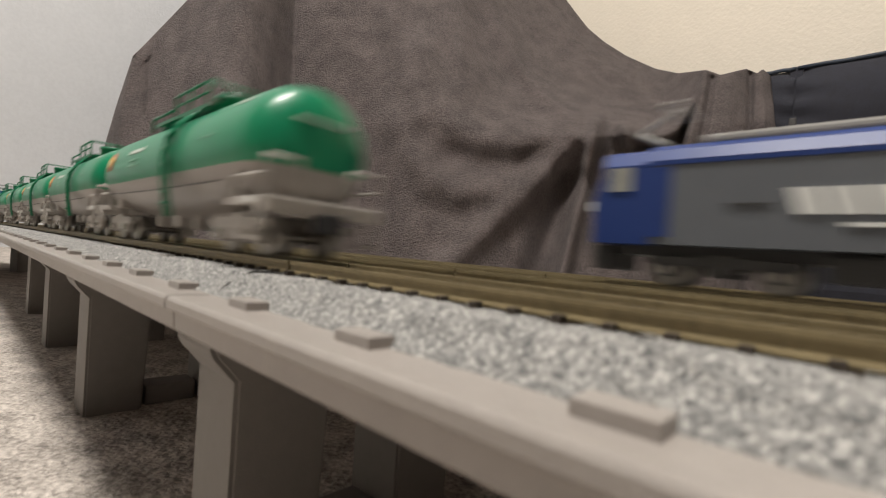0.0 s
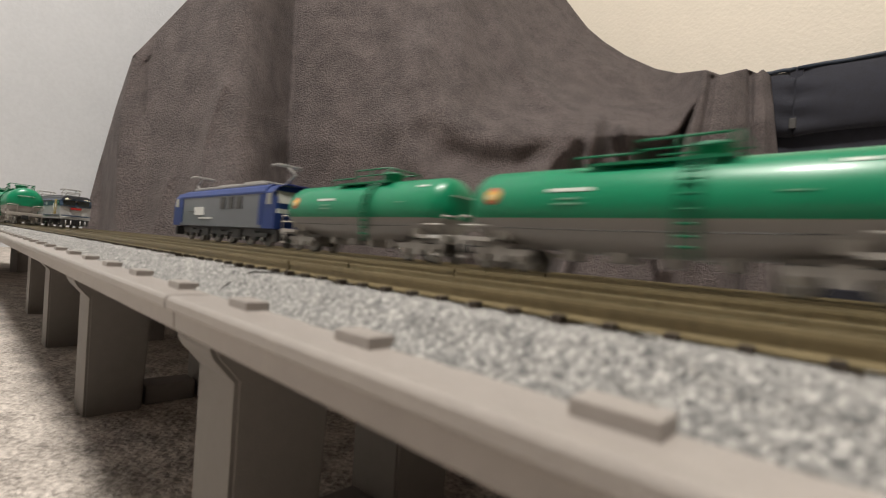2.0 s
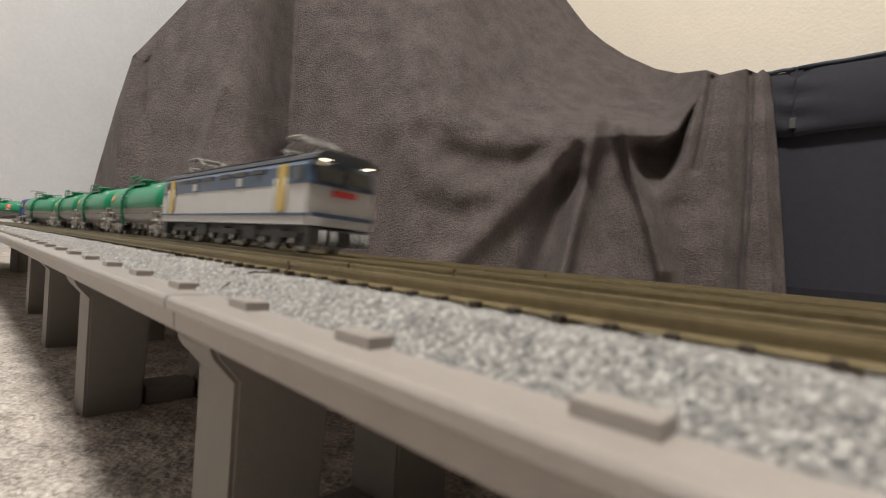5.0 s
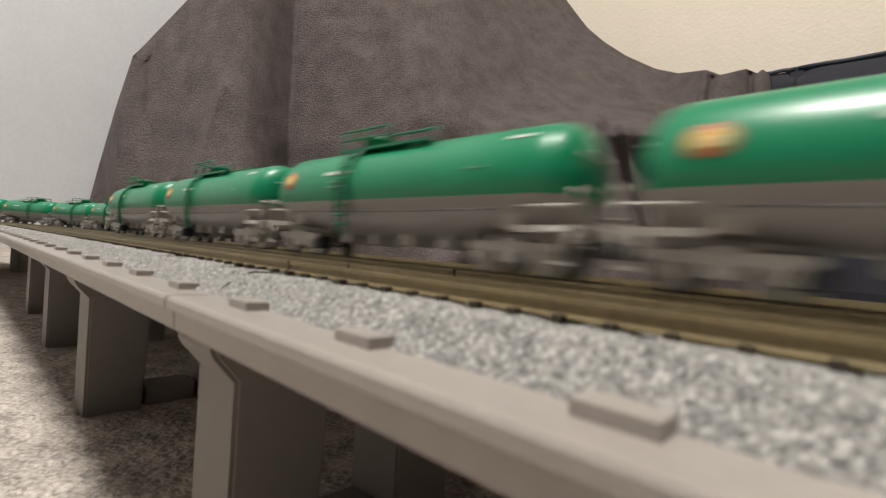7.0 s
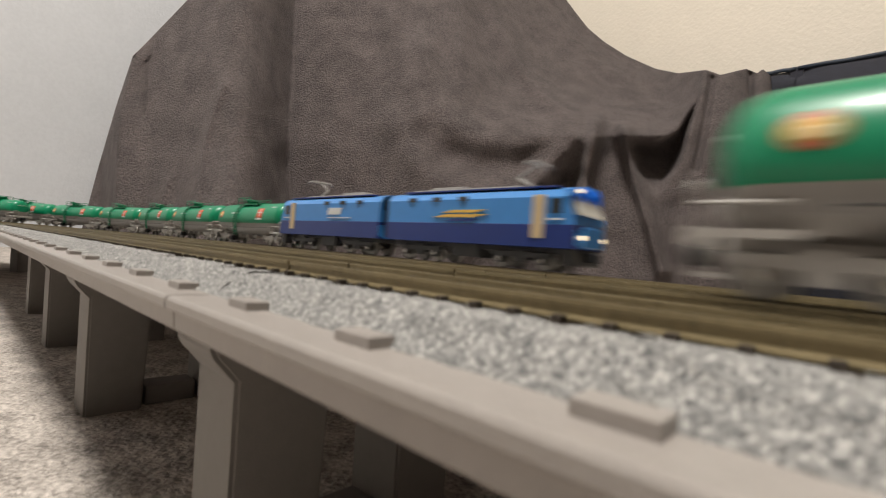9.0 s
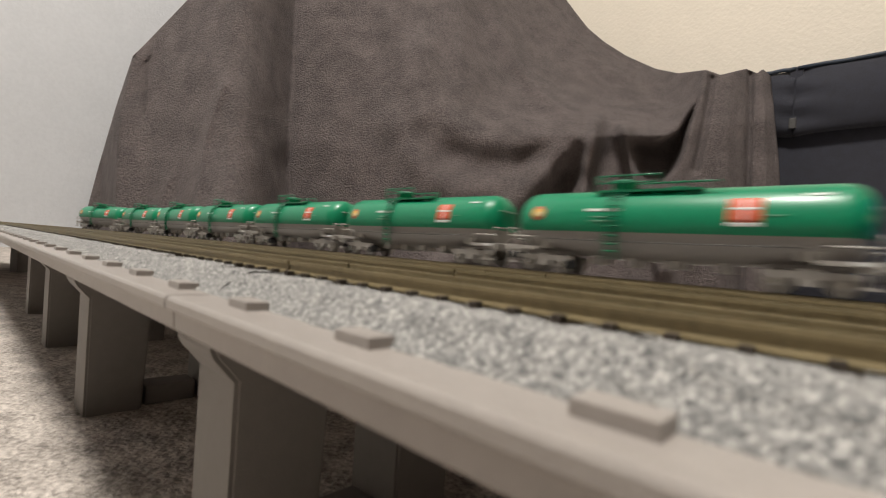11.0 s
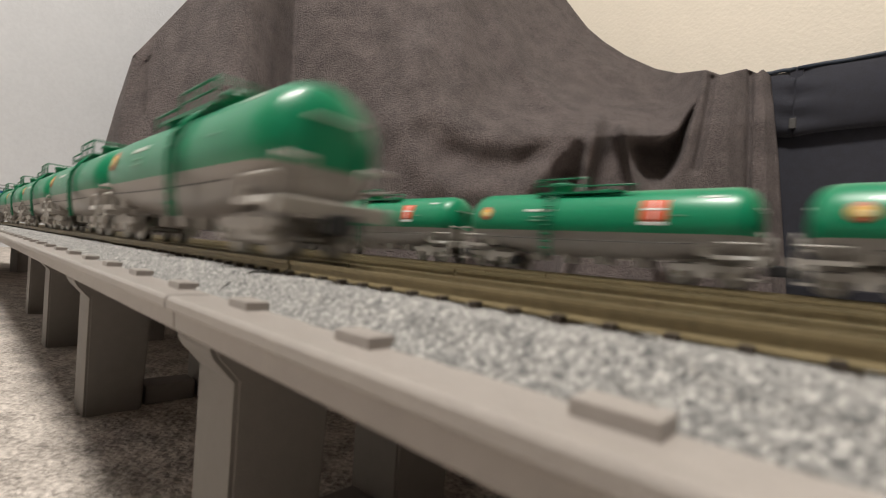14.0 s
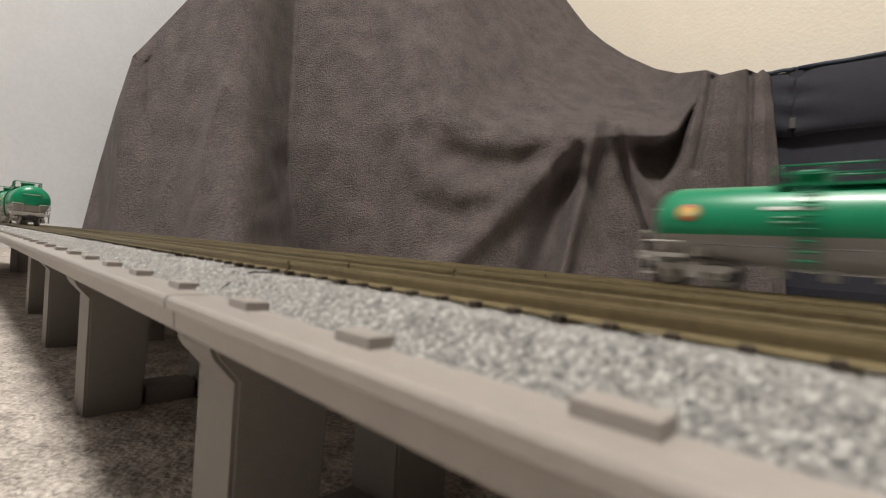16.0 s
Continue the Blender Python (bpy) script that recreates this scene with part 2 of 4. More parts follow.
# ---- viaduct ----
DECK = [(-0.0180, -0.0043), (-0.0182, -0.0046), (-0.0182, -0.0054), (-0.0180, -0.0056), (-0.0173, -0.0059), (-0.0171, -0.0077), (-0.0160, -0.0085), (-0.006, -0.0094), (0.0378, -0.0094),
        (0.0458, -0.0084), (0.0474, -0.0068), (0.0474, -0.0042), (0.0455, -0.0042), (0.0455, -0.0055), (-0.0135, -0.0055), (-0.0135, -0.0042), (-0.0177, -0.0042)]
LUG, TIE = 0.0175, 0.00355
RNG = random.Random(7)


def lug_mesh():
    bm = boxes((-0.0019, 0.0019, -0.0008, 0.0014, 0.0, 0.0009), bevel=0.00012)
    me = bpy.data.meshes.new("lug")
    bm.to_mesh(me)
    bm.free()
    me.materials.append(M["viaduct"])
    return me


def tie_mesh():
    bm = boxes((-0.0009, 0.0009, -0.0083, 0.0083, -0.0016, -0.00045))
    for y in (-0.0056, -0.0034, 0.0034, 0.0056):
        box(bm, -0.00034, 0.00034, y - 0.00045, y + 0.00045, -0.00045, 0.00008)
    me = bpy.data.meshes.new("sleeper")
    bm.to_mesh(me)
    bm.free()
    me.materials.append(M["sleeper"])
    return me


LUGM, TIEM = lug_mesh(), tie_mesh()


def set_on(ob, s, off, z, d=0.0):
    p, a = at(s, off, z, d), along(d, s)[2]
    ob.matrix_basis = pose(p.x, p.y, p.z, 0, 0, math.degrees(a))


def rail_outline(o):
    h = [(0.00038, 0.0), (0.00038, -0.00045), (0.00018, -0.00055), (0.00018, -0.0011), (0.0007, -0.0013), (0.0007, -0.0015)]
    return [(o + y, z) for y, z in h] + [(o - y, z) for y, z in reversed(h)]


def viaduct(s0, s1, pair, near, curve=False):
    """One moulded section that carries two tracks. s runs on the section's inner track."""
    d0, d1 = TRACKS[pair[0]], TRACKS[pair[1]]
    r0, r1 = R0 + d0, R0 + d1
    ob = thing("viaduct_section", "grey plastic double-track model viaduct section with speckled ballast", "viaduct", "viaduct sections")
    bm = bmesh.new()
    sweep(bm, [(o, z) for o, z in DECK], s0 + 0.0002, s1 - 0.0002, d0)
    part("deck", bm, "viaduct", ob)
    first_lug = math.ceil((s0 - 0.011) / LUG - 0.001)
    for i in range(first_lug, int((s1 - 0.002 - 0.011) / LUG) + 1):
        s = 0.011 + LUG * i
        for off in ((-0.0140,) if near or pair == "AC" else ()):
            lug = new("lug", LUGM)
            lug.parent = ob
            set_on(lug, s, off, -0.0043, d0)
    for d in (d0, d1):
        a, b = scale_s(s0, d0, d), scale_s(s1, d0, d)
        bm = bmesh.new()
        st = stations(d, a, b, 0.0016 if near else 0.006)
        rings = []
        for s in st:
            ring = []
            for k, (o, z) in enumerate([(-0.0137, -0.0054), (-0.0137, -0.0043), (-0.0127, -0.0036), (-0.0118, -0.0030), (-0.0108, -0.0023), (-0.0099, -0.0017), (-0.0090, -0.0016), (0, -0.0018),
                                        (0.0090, -0.0016), (0.0108, -0.0024), (0.0137, -0.0043), (0.0137, -0.0054)]):
                j = 0.00016 if 0 < k < 11 and k != 7 else 0.0
                ring.append(bm.verts.new(at(s + RNG.uniform(-j, j) * 2, o + RNG.uniform(-j, j), z + RNG.uniform(-j, j) * 1.3, d)))
            rings.append(ring)
        for r, q in zip(rings, rings[1:]):
            for i in range(len(r) - 1):
                bm.faces.new((r[i], q[i], q[i + 1], r[i + 1]))
        bed = part("ballast_bed", bm, "ballast", ob, "light grey speckled ballast shoulder")
        bed["kind"] = "stuff"
        for o in (-0.0045, 0.0045):
            bm = bmesh.new()
            sweep(bm, rail_outline(o), a + 0.0003, b - 0.0003, d)
            part("rail", bm, "rail", ob, "brassy nickel-silver rail")
        count = int((b - a) / TIE)
        if near:
            for i in range(count):
                tie = new("sleeper", TIEM)
                tie.parent = ob
                set_on(tie, a + (i + 0.5) * (b - a) / count, 0, -0.00125, d)
        else:
            bm = bmesh.new()
            for i in range(count):
                s = a + (i + 0.5) * (b - a) / count
                p, h = at(s, 0, 0, d), along(d, s)[2]
                m = pose(p.x, p.y, p.z, 0, 0, math.degrees(h))
                vs = [bm.verts.new(m @ Vector((x, y, z))) for x in (-0.0009, 0.0009) for y in (-0.0083, 0.0083) for z in (-0.0026, -0.0016)]
                for f in ((1, 3, 7, 5), (0, 1, 5, 4), (2, 6, 7, 3), (0, 2, 3, 1), (4, 5, 7, 6)):
                    bm.faces.new([vs[i] for i in f])
            part("sleepers", bm, "sleeper", ob)["kind"] = "stuff"
    return ob


def scale_s(s, d0, d):
    """The length on track d abreast of s on track d0."""
    for k in range(-1, 2):
        lap0 = 2 * LONG + 2 * math.pi * (R0 + d0)
        lap = 2 * LONG + 2 * math.pi * (R0 + d)
        u = s + BACK - k * lap0
        if -1e-6 <= u <= lap0 + 1e-6:
            break
    c0, c = math.pi * (R0 + d0), math.pi * (R0 + d)
    if u <= LONG:
        v = u
    elif u <= LONG + c0:
        v = LONG + (u - LONG) * c / c0
    elif u <= 2 * LONG + c0:
        v = u - c0 + c
    else:
        v = 2 * LONG + c + (u - 2 * LONG - c0) * c / c0
    return v - BACK + k * lap


def pier(s, d, group, shift=0.0):
    """A pier under one track, with a corbelled head, across the track at s."""
    ob = thing("viaduct_pier", "grey plastic viaduct pier standing on the carpet", "pier", group)
    foot = -ZR
    half = 0.0070
    a, b = -0.0054, 0.0104
    for name, outl in (("shaft", [(a + 0.0010, foot), (a, -0.0178), (b, -0.0178), (b - 0.0006, foot)]),
                       ("head", [(a, -0.0178), (a - 0.0029, -0.0145), (a - 0.0036, -0.0132), (a - 0.0038, -0.0080),
                                 (b + 0.0038, -0.0080), (b + 0.0036, -0.0132), (b + 0.0029, -0.0145), (b, -0.0178)])):
        bm = bmesh.new()
        prism(bm, [(-o, z) for o, z in outl], -half, half)
        soft = [e for e in bm.edges if abs(e.verts[0].co.x - e.verts[1].co.x) < 1e-6 and abs(e.verts[0].co.z - e.verts[1].co.z) > 1e-4]
        bmesh.ops.bevel(bm, geom=soft, offset=0.0006, segments=2, affect="EDGES")
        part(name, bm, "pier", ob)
    set_on(ob, s, shift, 0, d)
    return ob


def cross_tie(s, shift=0.0):
    """A low bar between the feet of two neighbouring piers."""
    ob = thing("pier_link_bar", "low grey plastic bar joining two viaduct piers", "bar", "pier link bars")
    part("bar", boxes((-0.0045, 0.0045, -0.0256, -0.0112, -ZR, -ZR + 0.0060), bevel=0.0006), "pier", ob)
    set_on(ob, s, shift, 0, 0)
    return ob


def build_viaducts():
    q = math.pi * R0 / 4
    cuts = [-BACK, 0.0565, 0.256, S1] + [S1 + q * k for k in range(1, 5)] + [S1 + 4 * q + LONG * k / 3 for k in (1, 2, 3)] + [S1 + 4 * q + LONG + q * k for k in range(1, 5)]
    for a, b in zip(cuts, cuts[1:]):
        near = b < S1 + 0.001
        viaduct(a, b, "AC", near)
        da, db = scale_s(a, 0, TRACKS["B"]), scale_s(b, 0, TRACKS["B"])
        viaduct(da, db, "BD", False)
    ss = [(-0.03, 0), (0.0738, 0), (0.1700, 0.0), (0.269, 0.003), (0.367, 0.006)]
    ss += [(S1 + q * (k + 0.5), 0.0) for k in range(0, 4)] + [(S1 + 4 * q + 0.115 * k, 0) for k in range(0, 6)] + [(S1 + 4 * q + LONG + q * (k + 0.5), 0) for k in range(0, 4)]
    for s, sh in ss:
        for key in "ACBD":
            pier(scale_s(s, 0, TRACKS[key]), TRACKS[key], "piers of the viaducts", sh)
        cross_tie(s, sh)


build_viaducts()


# ---- blanket over the furniture, and the sofa ----
def bump_line(u, v, pts, width, height):
    """A soft ridge along a rounded line that dies away from it; u and v are arrays."""
    best = np.full(u.shape, 1e9)
    for (ax, ay), (bx, by) in zip(pts, pts[1:]):
        dx, dy = bx - ax, by - ay
        t = np.clip(((u - ax) * dx + (v - ay) * dy) / (dx * dx + dy * dy), 0, 1)
        best = np.minimum(best, (u - ax - t * dx) ** 2 + (v - ay - t * dy) ** 2)
    best = best / width ** 2
    return height / (1 + best + 0.5 * best * best)


# folds on the sheet, in tenths of a metre or so: points, width, how far they stand out
FOLDS = (
    # the corner panel
    (((3.95, 4.1), (3.65, 3.3), (3.5, 2.3), (3.4, 1.2)), 0.10, 0.013),
    (((2.95, 2.4), (2.65, 1.3)), 0.12, 0.012),
    (((3.15, 2.4), (3.1, 1.3)), 0.10, -0.008),
    (((2.6, 4.5), (2.57, 3.6)), 0.06, -0.008),
    # soft hangs beside the crease
    (((5.95, 5.6), (5.9, 3.0), (6.0, 1.0)), 0.40, 0.012),
    (((6.9, 5.6), (7.0, 4.6), (7.4, 3.6)), 0.22, 0.016),
    (((7.9, 5.6), (8.1, 4.7), (8.4, 4.2)), 0.20, 0.014),
    (((8.35, 5.6), (8.5, 4.9), (8.9, 4.2)), 0.16, -0.008),
    # swags drawn to the peak
    (((8.7, 5.6), (9.0, 4.8), (9.4, 4.15), (9.8, 3.76), (10.15, 3.60)), 0.17, 0.028),
    (((9.0, 4.3), (9.3, 3.75), (9.75, 3.42)), 0.22, -0.006),
    (((7.5, 4.7), (7.75, 3.75), (8.3, 3.18), (9.0, 3.08), (9.6, 3.22), (9.95, 3.38)), 0.34, 0.027),
    (((8.0, 2.85), (8.5, 2.62), (9.1, 2.62), (9.6, 2.85)), 0.24, -0.010),
    (((6.9, 3.5), (7.2, 2.8), (7.7, 2.35), (8.3, 2.2), (8.9, 2.35)), 0.30, 0.017),
    (((7.5, 1.9), (8.0, 1.75), (8.6, 1.85)), 0.26, -0.007),
    (((7.6, 0.6), (8.5, 1.45), (9.2, 2.12), (9.95, 2.9), (10.2, 3.15)), 0.26, 0.034),
    (((9.45, 0.4), (9.7, 1.5), (10.1, 2.4)), 0.30, -0.048),
    # the peak and its two ridges
    (((10.55, 3.45), (10.42, 2.7), (10.17, 1.7), (9.88, 0.5)), 0.14, 0.052),
    (((10.75, 2.8), (10.75, 0.4)), 0.2, -0.008),
    (((11.06, 3.3), (11.2, 2.5), (11.45, 1.8), (11.72, 0.8)), 0.12, 0.042),
    (((10.6, 3.5), (11.05, 3.35)), 0.22, 0.022),
    (((12.0, 1.9), (12.1, 0.4)), 0.25, -0.018),
    # seat edge and the shelf behind
    (((11.1, 3.28), (11.6, 3.20), (12.05, 3.40), (12.35, 4.0)), 0.18, 0.030),
    (((9.9, 5.2), (10.6, 4.35), (11.6, 4.15)), 0.16, 0.020),
    (((9.4, 5.0), (10.0, 4.2), (11.0, 3.75)), 0.14, -0.010),
    # the strip that hangs over the sofa
    (((12.6, 4.2), (12.48, 3.4), (12.3, 2.6)), 0.07, -0.020),
    (((12.9, 4.2), (12.85, 2.5), (12.75, 0.4)), 0.16, 0.014),
    (((13.28, 4.3), (13.26, 2.6), (13.1, 0.4)), 0.05, -0.026),
    (((13.5, 4.3), (13.55, 2.6), (13.65, 0.4)), 0.10, 0.012),
)


def rounded(pts):
    """The polyline with its corners cut."""
    for _ in range(3):
        out = [pts[0]]
        for (a, b), (c, d) in zip(pts, pts[1:]):
            out += [(0.75 * a + 0.25 * c, 0.75 * b + 0.25 * d), (0.25 * a + 0.75 * c, 0.25 * b + 0.75 * d)]
        pts = out + [pts[-1]]
    return np.array(pts)


FOLDS = [(rounded(list(p)), w, h) for p, w, h in FOLDS]
LEFT = ((0.0, 1.05), (1.55, 1.45), (2.6, 1.73), (3.7, 2.05), (4.6, 2.35), (5.6, 3.0), (7.1, 4.2))
RIGHT = ((0.4, 13.92), (2.8, 13.78), (4.25, 13.64), (5.6, 13.5))
TOP = ((2.2, 4.5), (2.35, 4.62), (3.0, 5.6), (4.2, 7.0), (6.5, 7.8), (8.5, 7.2), (10.0, 5.6), (10.4, 5.1), (10.7, 4.85), (11.1, 4.6), (11.6, 4.38), (12.0, 4.30), (12.5, 4.36),
       (12.75, 4.27), (13.2, 4.38), (13.4, 4.30), (13.5, 4.38), (13.64, 4.25))


def lerp(table, x):
    xs, ys = zip(*table)
    return float(np.interp(x, xs, ys))


SKEW = (pose(0, 0, 0, 90.918, 0, 0) @ pose(0, 0, 0, 0, 0, 4.747)).to_3x3()   # the drape hangs a little askew


def sheet(u, v, f):
    """A point of the blanket: u across, v up, f how far its folds stand out; it leans back as it rises."""
    ramp = lerp(((2.6, 0), (4.0, 1.0), (4.2, 1.0), (4.36, 0.9), (4.52, 0.65), (4.7, 0.25), (5.1 + 0.16 * max(0, 2.6 - v), -1.0), (5.2 + 0.18 * max(0, 2.6 - v), -0.9), (7.4, 0.0)), u - 0.05 * (v - 3))
    f += (0.105 + 0.025 * max(0, 3 - v)) * ramp
    f += 0.008 * noise.noise((u * 1.3, v * 1.1, 0.3)) + 0.004 * noise.noise((u * 3.1, v * 2.7, 4.0))
    # the pocket under the seat edge
    rim = lerp(((10.9, 3.25), (11.2, 3.12), (11.6, 3.08), (12.0, 3.3), (12.3, 3.8), (12.45, 4.2)), u)
    far = lerp(((2.2, 11.75), (2.6, 12.0), (3.0, 12.15), (3.6, 12.3), (4.2, 12.47)), v)
    near = lerp(((2.2, 11.4), (2.6, 11.2), (3.3, 11.05)), v)
    inside = max(0, min(1, (u - near) / 0.14)) * max(0, min(1, (far - u) / 0.16))
    depth = max(0, min(1, (rim - v) / 0.12)) * max(0, min(1, (v - 2.15) / 0.75))
    f -= 0.085 * inside * depth
    seat = max(0, min(1, (u - 8.2) / 3.2)) * max(0, min(1, (12.45 - u) / 0.7))
    back = 0.020 * max(0, v) ** 1.25 + 0.24 * seat * max(0, v - 3.2) + 0.045 * max(0, min(1, (u - 5.6) / 3.0)) * max(0, v - 3.4)
    y = 0.80 + 0.010 * (u - 7) + back + min(0.17, 0.62 * max(0, lerp(((1.0, 2.0), (1.55, 2.02), (3.6, 2.12), (4.4, 2.32), (4.6, 2.36)), v) - u)) - f
    d = SKEW @ Vector(((u - 7.84) / 8.135, (v - 1.19) / 8.135, -1))
    p = Vector((0, 0, EYE)) + d * (y / d.y)
    p.z = max(p.z, 0.004)
    return p


def blanket():
    nu, nv = 300, 150
    bm = bmesh.new()
    us, vs = np.zeros((nv + 1, nu + 1)), np.zeros((nv + 1, nu + 1))
    for j in range(nv + 1):
        for i in range(nu + 1):
            a, b = i / nu, j / nv
            # the hem's height and the breadth follow the sheet's outline
            u = 1.4 + a * 12.4
            for _ in range(3):
                top = lerp(TOP, u)
                v = 0.1 + b * (top - 0.1)
                u = lerp(LEFT, v) + a * (lerp(RIGHT, v) - lerp(LEFT, v))
            us[j, i], vs[j, i] = u, v
    fold = 1.1 * sum(bump_line(us, vs, *one) for one in FOLDS)
    grid = [[bm.verts.new(sheet(float(us[j, i]), float(vs[j, i]), float(fold[j, i]))) for i in range(nu + 1)] for j in range(nv + 1)]
    # the top rolls over backwards
    for n in (1, 2, 3):
        row = []
        for i in range(nu + 1):
            p = grid[nv][i].co
            row.append(bm.verts.new((p.x * (1 + 0.04 * n), p.y + 0.035 * n, p.z + (0.006, 0.0, -0.03)[n - 1])))
        grid.append(row)
    for r, q in zip(grid, grid[1:]):
        for i in range(nu):
            bm.faces.new((r[i], r[i + 1], q[i + 1], q[i])).smooth = True
    ob = part("blanket", bm, "fleece")
    so = ob.modifiers.new("thickness", "SOLIDIFY")
    so.thickness, so.offset = 0.006, -1
    return tagged(ob, "grey-brown fleece blanket draped in folds over the furniture", "blanket")


blanket()


def sofa():
    ob = thing("sofa", "low navy canvas sofa with gathered cushion covers", "sofa")
    # local frame: x along the sofa to the viewer's side, y to the wall
    ang = math.degrees(math.atan2(-FWD.y, -FWD.x))
    top = 0.528
    bm = bmesh.new()
    box(bm, -0.25, 1.3, 0.02, 0.55, 0.03, top - 0.03, bevel=0.02)
    part("base", bm, "denim", ob)
    for x0, x1 in ((-0.25, 0.086), (0.090, 1.3)):
        bm = bmesh.new()
        nx, nz = 90, 14
        rows = []
        for j in range(nz + 1):
            t = j / nz
            row = []
            for i in range(nx + 1):
                x = x0 + (x1 - x0) * i / nx
                edge = min(x - x0, x1 - x)
                gather = math.exp(-edge / 0.03)
                puff = 0.022 * math.sin(math.pi * min(1, max(0, t))) ** 0.6
                wr = 0.007 * gather * math.sin(t * 19 + x * 30) + 0.0025 * noise.noise((x * 14, t * 2.0, 1.7))
                y = 0.0 - puff * (1 - 0.5 * gather) + wr
                row.append(bm.verts.new((x, y, top - 0.145 + 0.143 * t - 0.006 * gather * (1 - t))))
            rows.append(row)
        back = [bm.verts.new((v.co.x, 0.5, top - 0.01)) for v in rows[-1]]
        rows.append(back)
        under = [bm.verts.new((v.co.x, 0.05, top - 0.13)) for v in rows[0]]
        rows.insert(0, under)
        for r, q in zip(rows, rows[1:]):
            for i in range(nx):
                bm.faces.new((r[i], r[i + 1], q[i + 1], q[i])).smooth = True
        cush = part("cushion", bm, "denim", ob)
        bm = bmesh.new()
        rod(bm, [(x0 + (x1 - x0) * i / 30, -0.004, top + 0.001 * math.sin(i * 2.1)) for i in range(31)], 0.0045, 8)
        part("piping", bm, "piping", cush)
    part("strap", boxes((0.076, 0.100, -0.004, 0.06, top - 0.145, top + 0.004), bevel=0.003), "denim", ob)
    part("top_band", boxes((-0.25, 1.3, 0.012, 0.08, top - 0.030, top - 0.001), bevel=0.004), "denim", ob)
    part("clasp", boxes((0.081, 0.094, -0.014, -0.007, top - 0.135, top - 0.112), bevel=0.0015), "under", ob, "small dark metal clasp")
    for x, y in ((-0.2, 0.08), (1.25, 0.08), (-0.2, 0.5), (1.25, 0.5)):
        part("leg", boxes((x - 0.025, x + 0.025, y - 0.025, y + 0.025, 0, 0.032)), "black", ob)
    ob.matrix_basis = pose(0.678, 1.062, 0, 0, 0, ang)
    return ob


sofa()


# ---- rolling stock: x forward, z over the rail ----
def bogie(parent, x, wheels, mat, base, r=0.0029, half=0.0062):
    bg = part("bogie", boxes((x - 0.0018, x + 0.0018, -half, half, 0.0030, 0.0056)), mat, parent)
    # a cast side frame: a bar that drops into an axle box over each wheel and a spring nest between
    h, q = base / 2, 0.0011
    low = [(-h - 0.0030, 0.0042), (-h - 0.0014, 0.0036), (-h - q, 0.0018), (-h + q, 0.0018), (-h + 0.0016, 0.0038), (-0.0022, 0.0036), (-0.0017, 0.0021),
           (0.0017, 0.0021), (0.0022, 0.0036), (h - 0.0016, 0.0038), (h - q, 0.0018), (h + q, 0.0018), (h + 0.0014, 0.0036), (h + 0.0030, 0.0042)]
    high = [(h + 0.0030, 0.0051), (0.0024, 0.0052), (0.0018, 0.0058), (-0.0018, 0.0058), (-0.0024, 0.0052), (-h - 0.0030, 0.0051)]
    for s in (-1, 1):
        bm = bmesh.new()
        a = [bm.verts.new((x + px, s * half - 0.0007, pz)) for px, pz in low + high]
        c = [bm.verts.new((x + px, s * half + 0.0007, pz)) for px, pz in low + high]
        n = len(a)
        for i in range(n):
            bm.faces.new((a[i], a[(i + 1) % n], c[(i + 1) % n], c[i]))
        bm.faces.new(a)
        bm.faces.new(c)
        bmesh.ops.recalc_face_normals(bm, faces=list(bm.faces))
        part("side_frame", bm, mat, bg)
        for w in wheels:
            bm = bmesh.new()
            disc(bm, x + w, s * (half + 0.0009), 0.0029, 0.0008, 0.0006, 10)
            part("axle_cap", bm, "steel", bg, "small bright axle cap")
    for w in wheels:
        bm = bmesh.new()
        rod(bm, [(x + w, -0.0045, r), (x + w, 0.0045, r)], 0.0007)
        for y in (-0.0042, 0.0042):
            disc(bm, x + w, y, r, r, 0.0016)
        part("wheelset", bm, "wheel", bg, "worn metal wheels on an axle")
    return bg


def side_plate(name, x0, x1, z0, z1, y, mat, parent, label="", lean=0.0, t=0.00022):
    """A thin marking or panel on one side; y gives the side and the distance."""
    s = 1 if y > 0 else -1
    bm = bmesh.new()
    vs = [bm.verts.new((x + (lean if z == z1 else 0), yy, z)) for x in (x0, x1) for yy in (y - s * 0.0004, y + s * t) for z in (z0, z1)]
    fs = [bm.faces.new([vs[i] for i in f]) for f in ((0, 1, 3, 2), (4, 6, 7, 5), (0, 4, 5, 1), (2, 3, 7, 6), (0, 2, 6, 4), (1, 5, 7, 3))]
    bmesh.ops.recalc_face_normals(bm, faces=fs)
    return part(name, bm, mat, parent, label)


ZC, RT, HT = 0.0149, 0.0095, 0.0412


def tank_ring(x, k, sag, n=40):
    """Cross-section of the tank: round, with its belly lower towards the middle."""
    pts = []
    for i in range(n):
        a = 2 * math.pi * i / n
        y, z = RT * k * math.cos(a), RT * k * math.sin(a)
        if z < 0:
            z *= 0.80 + 0.24 * sag
        pts.append((x, y, ZC + z))
    return pts


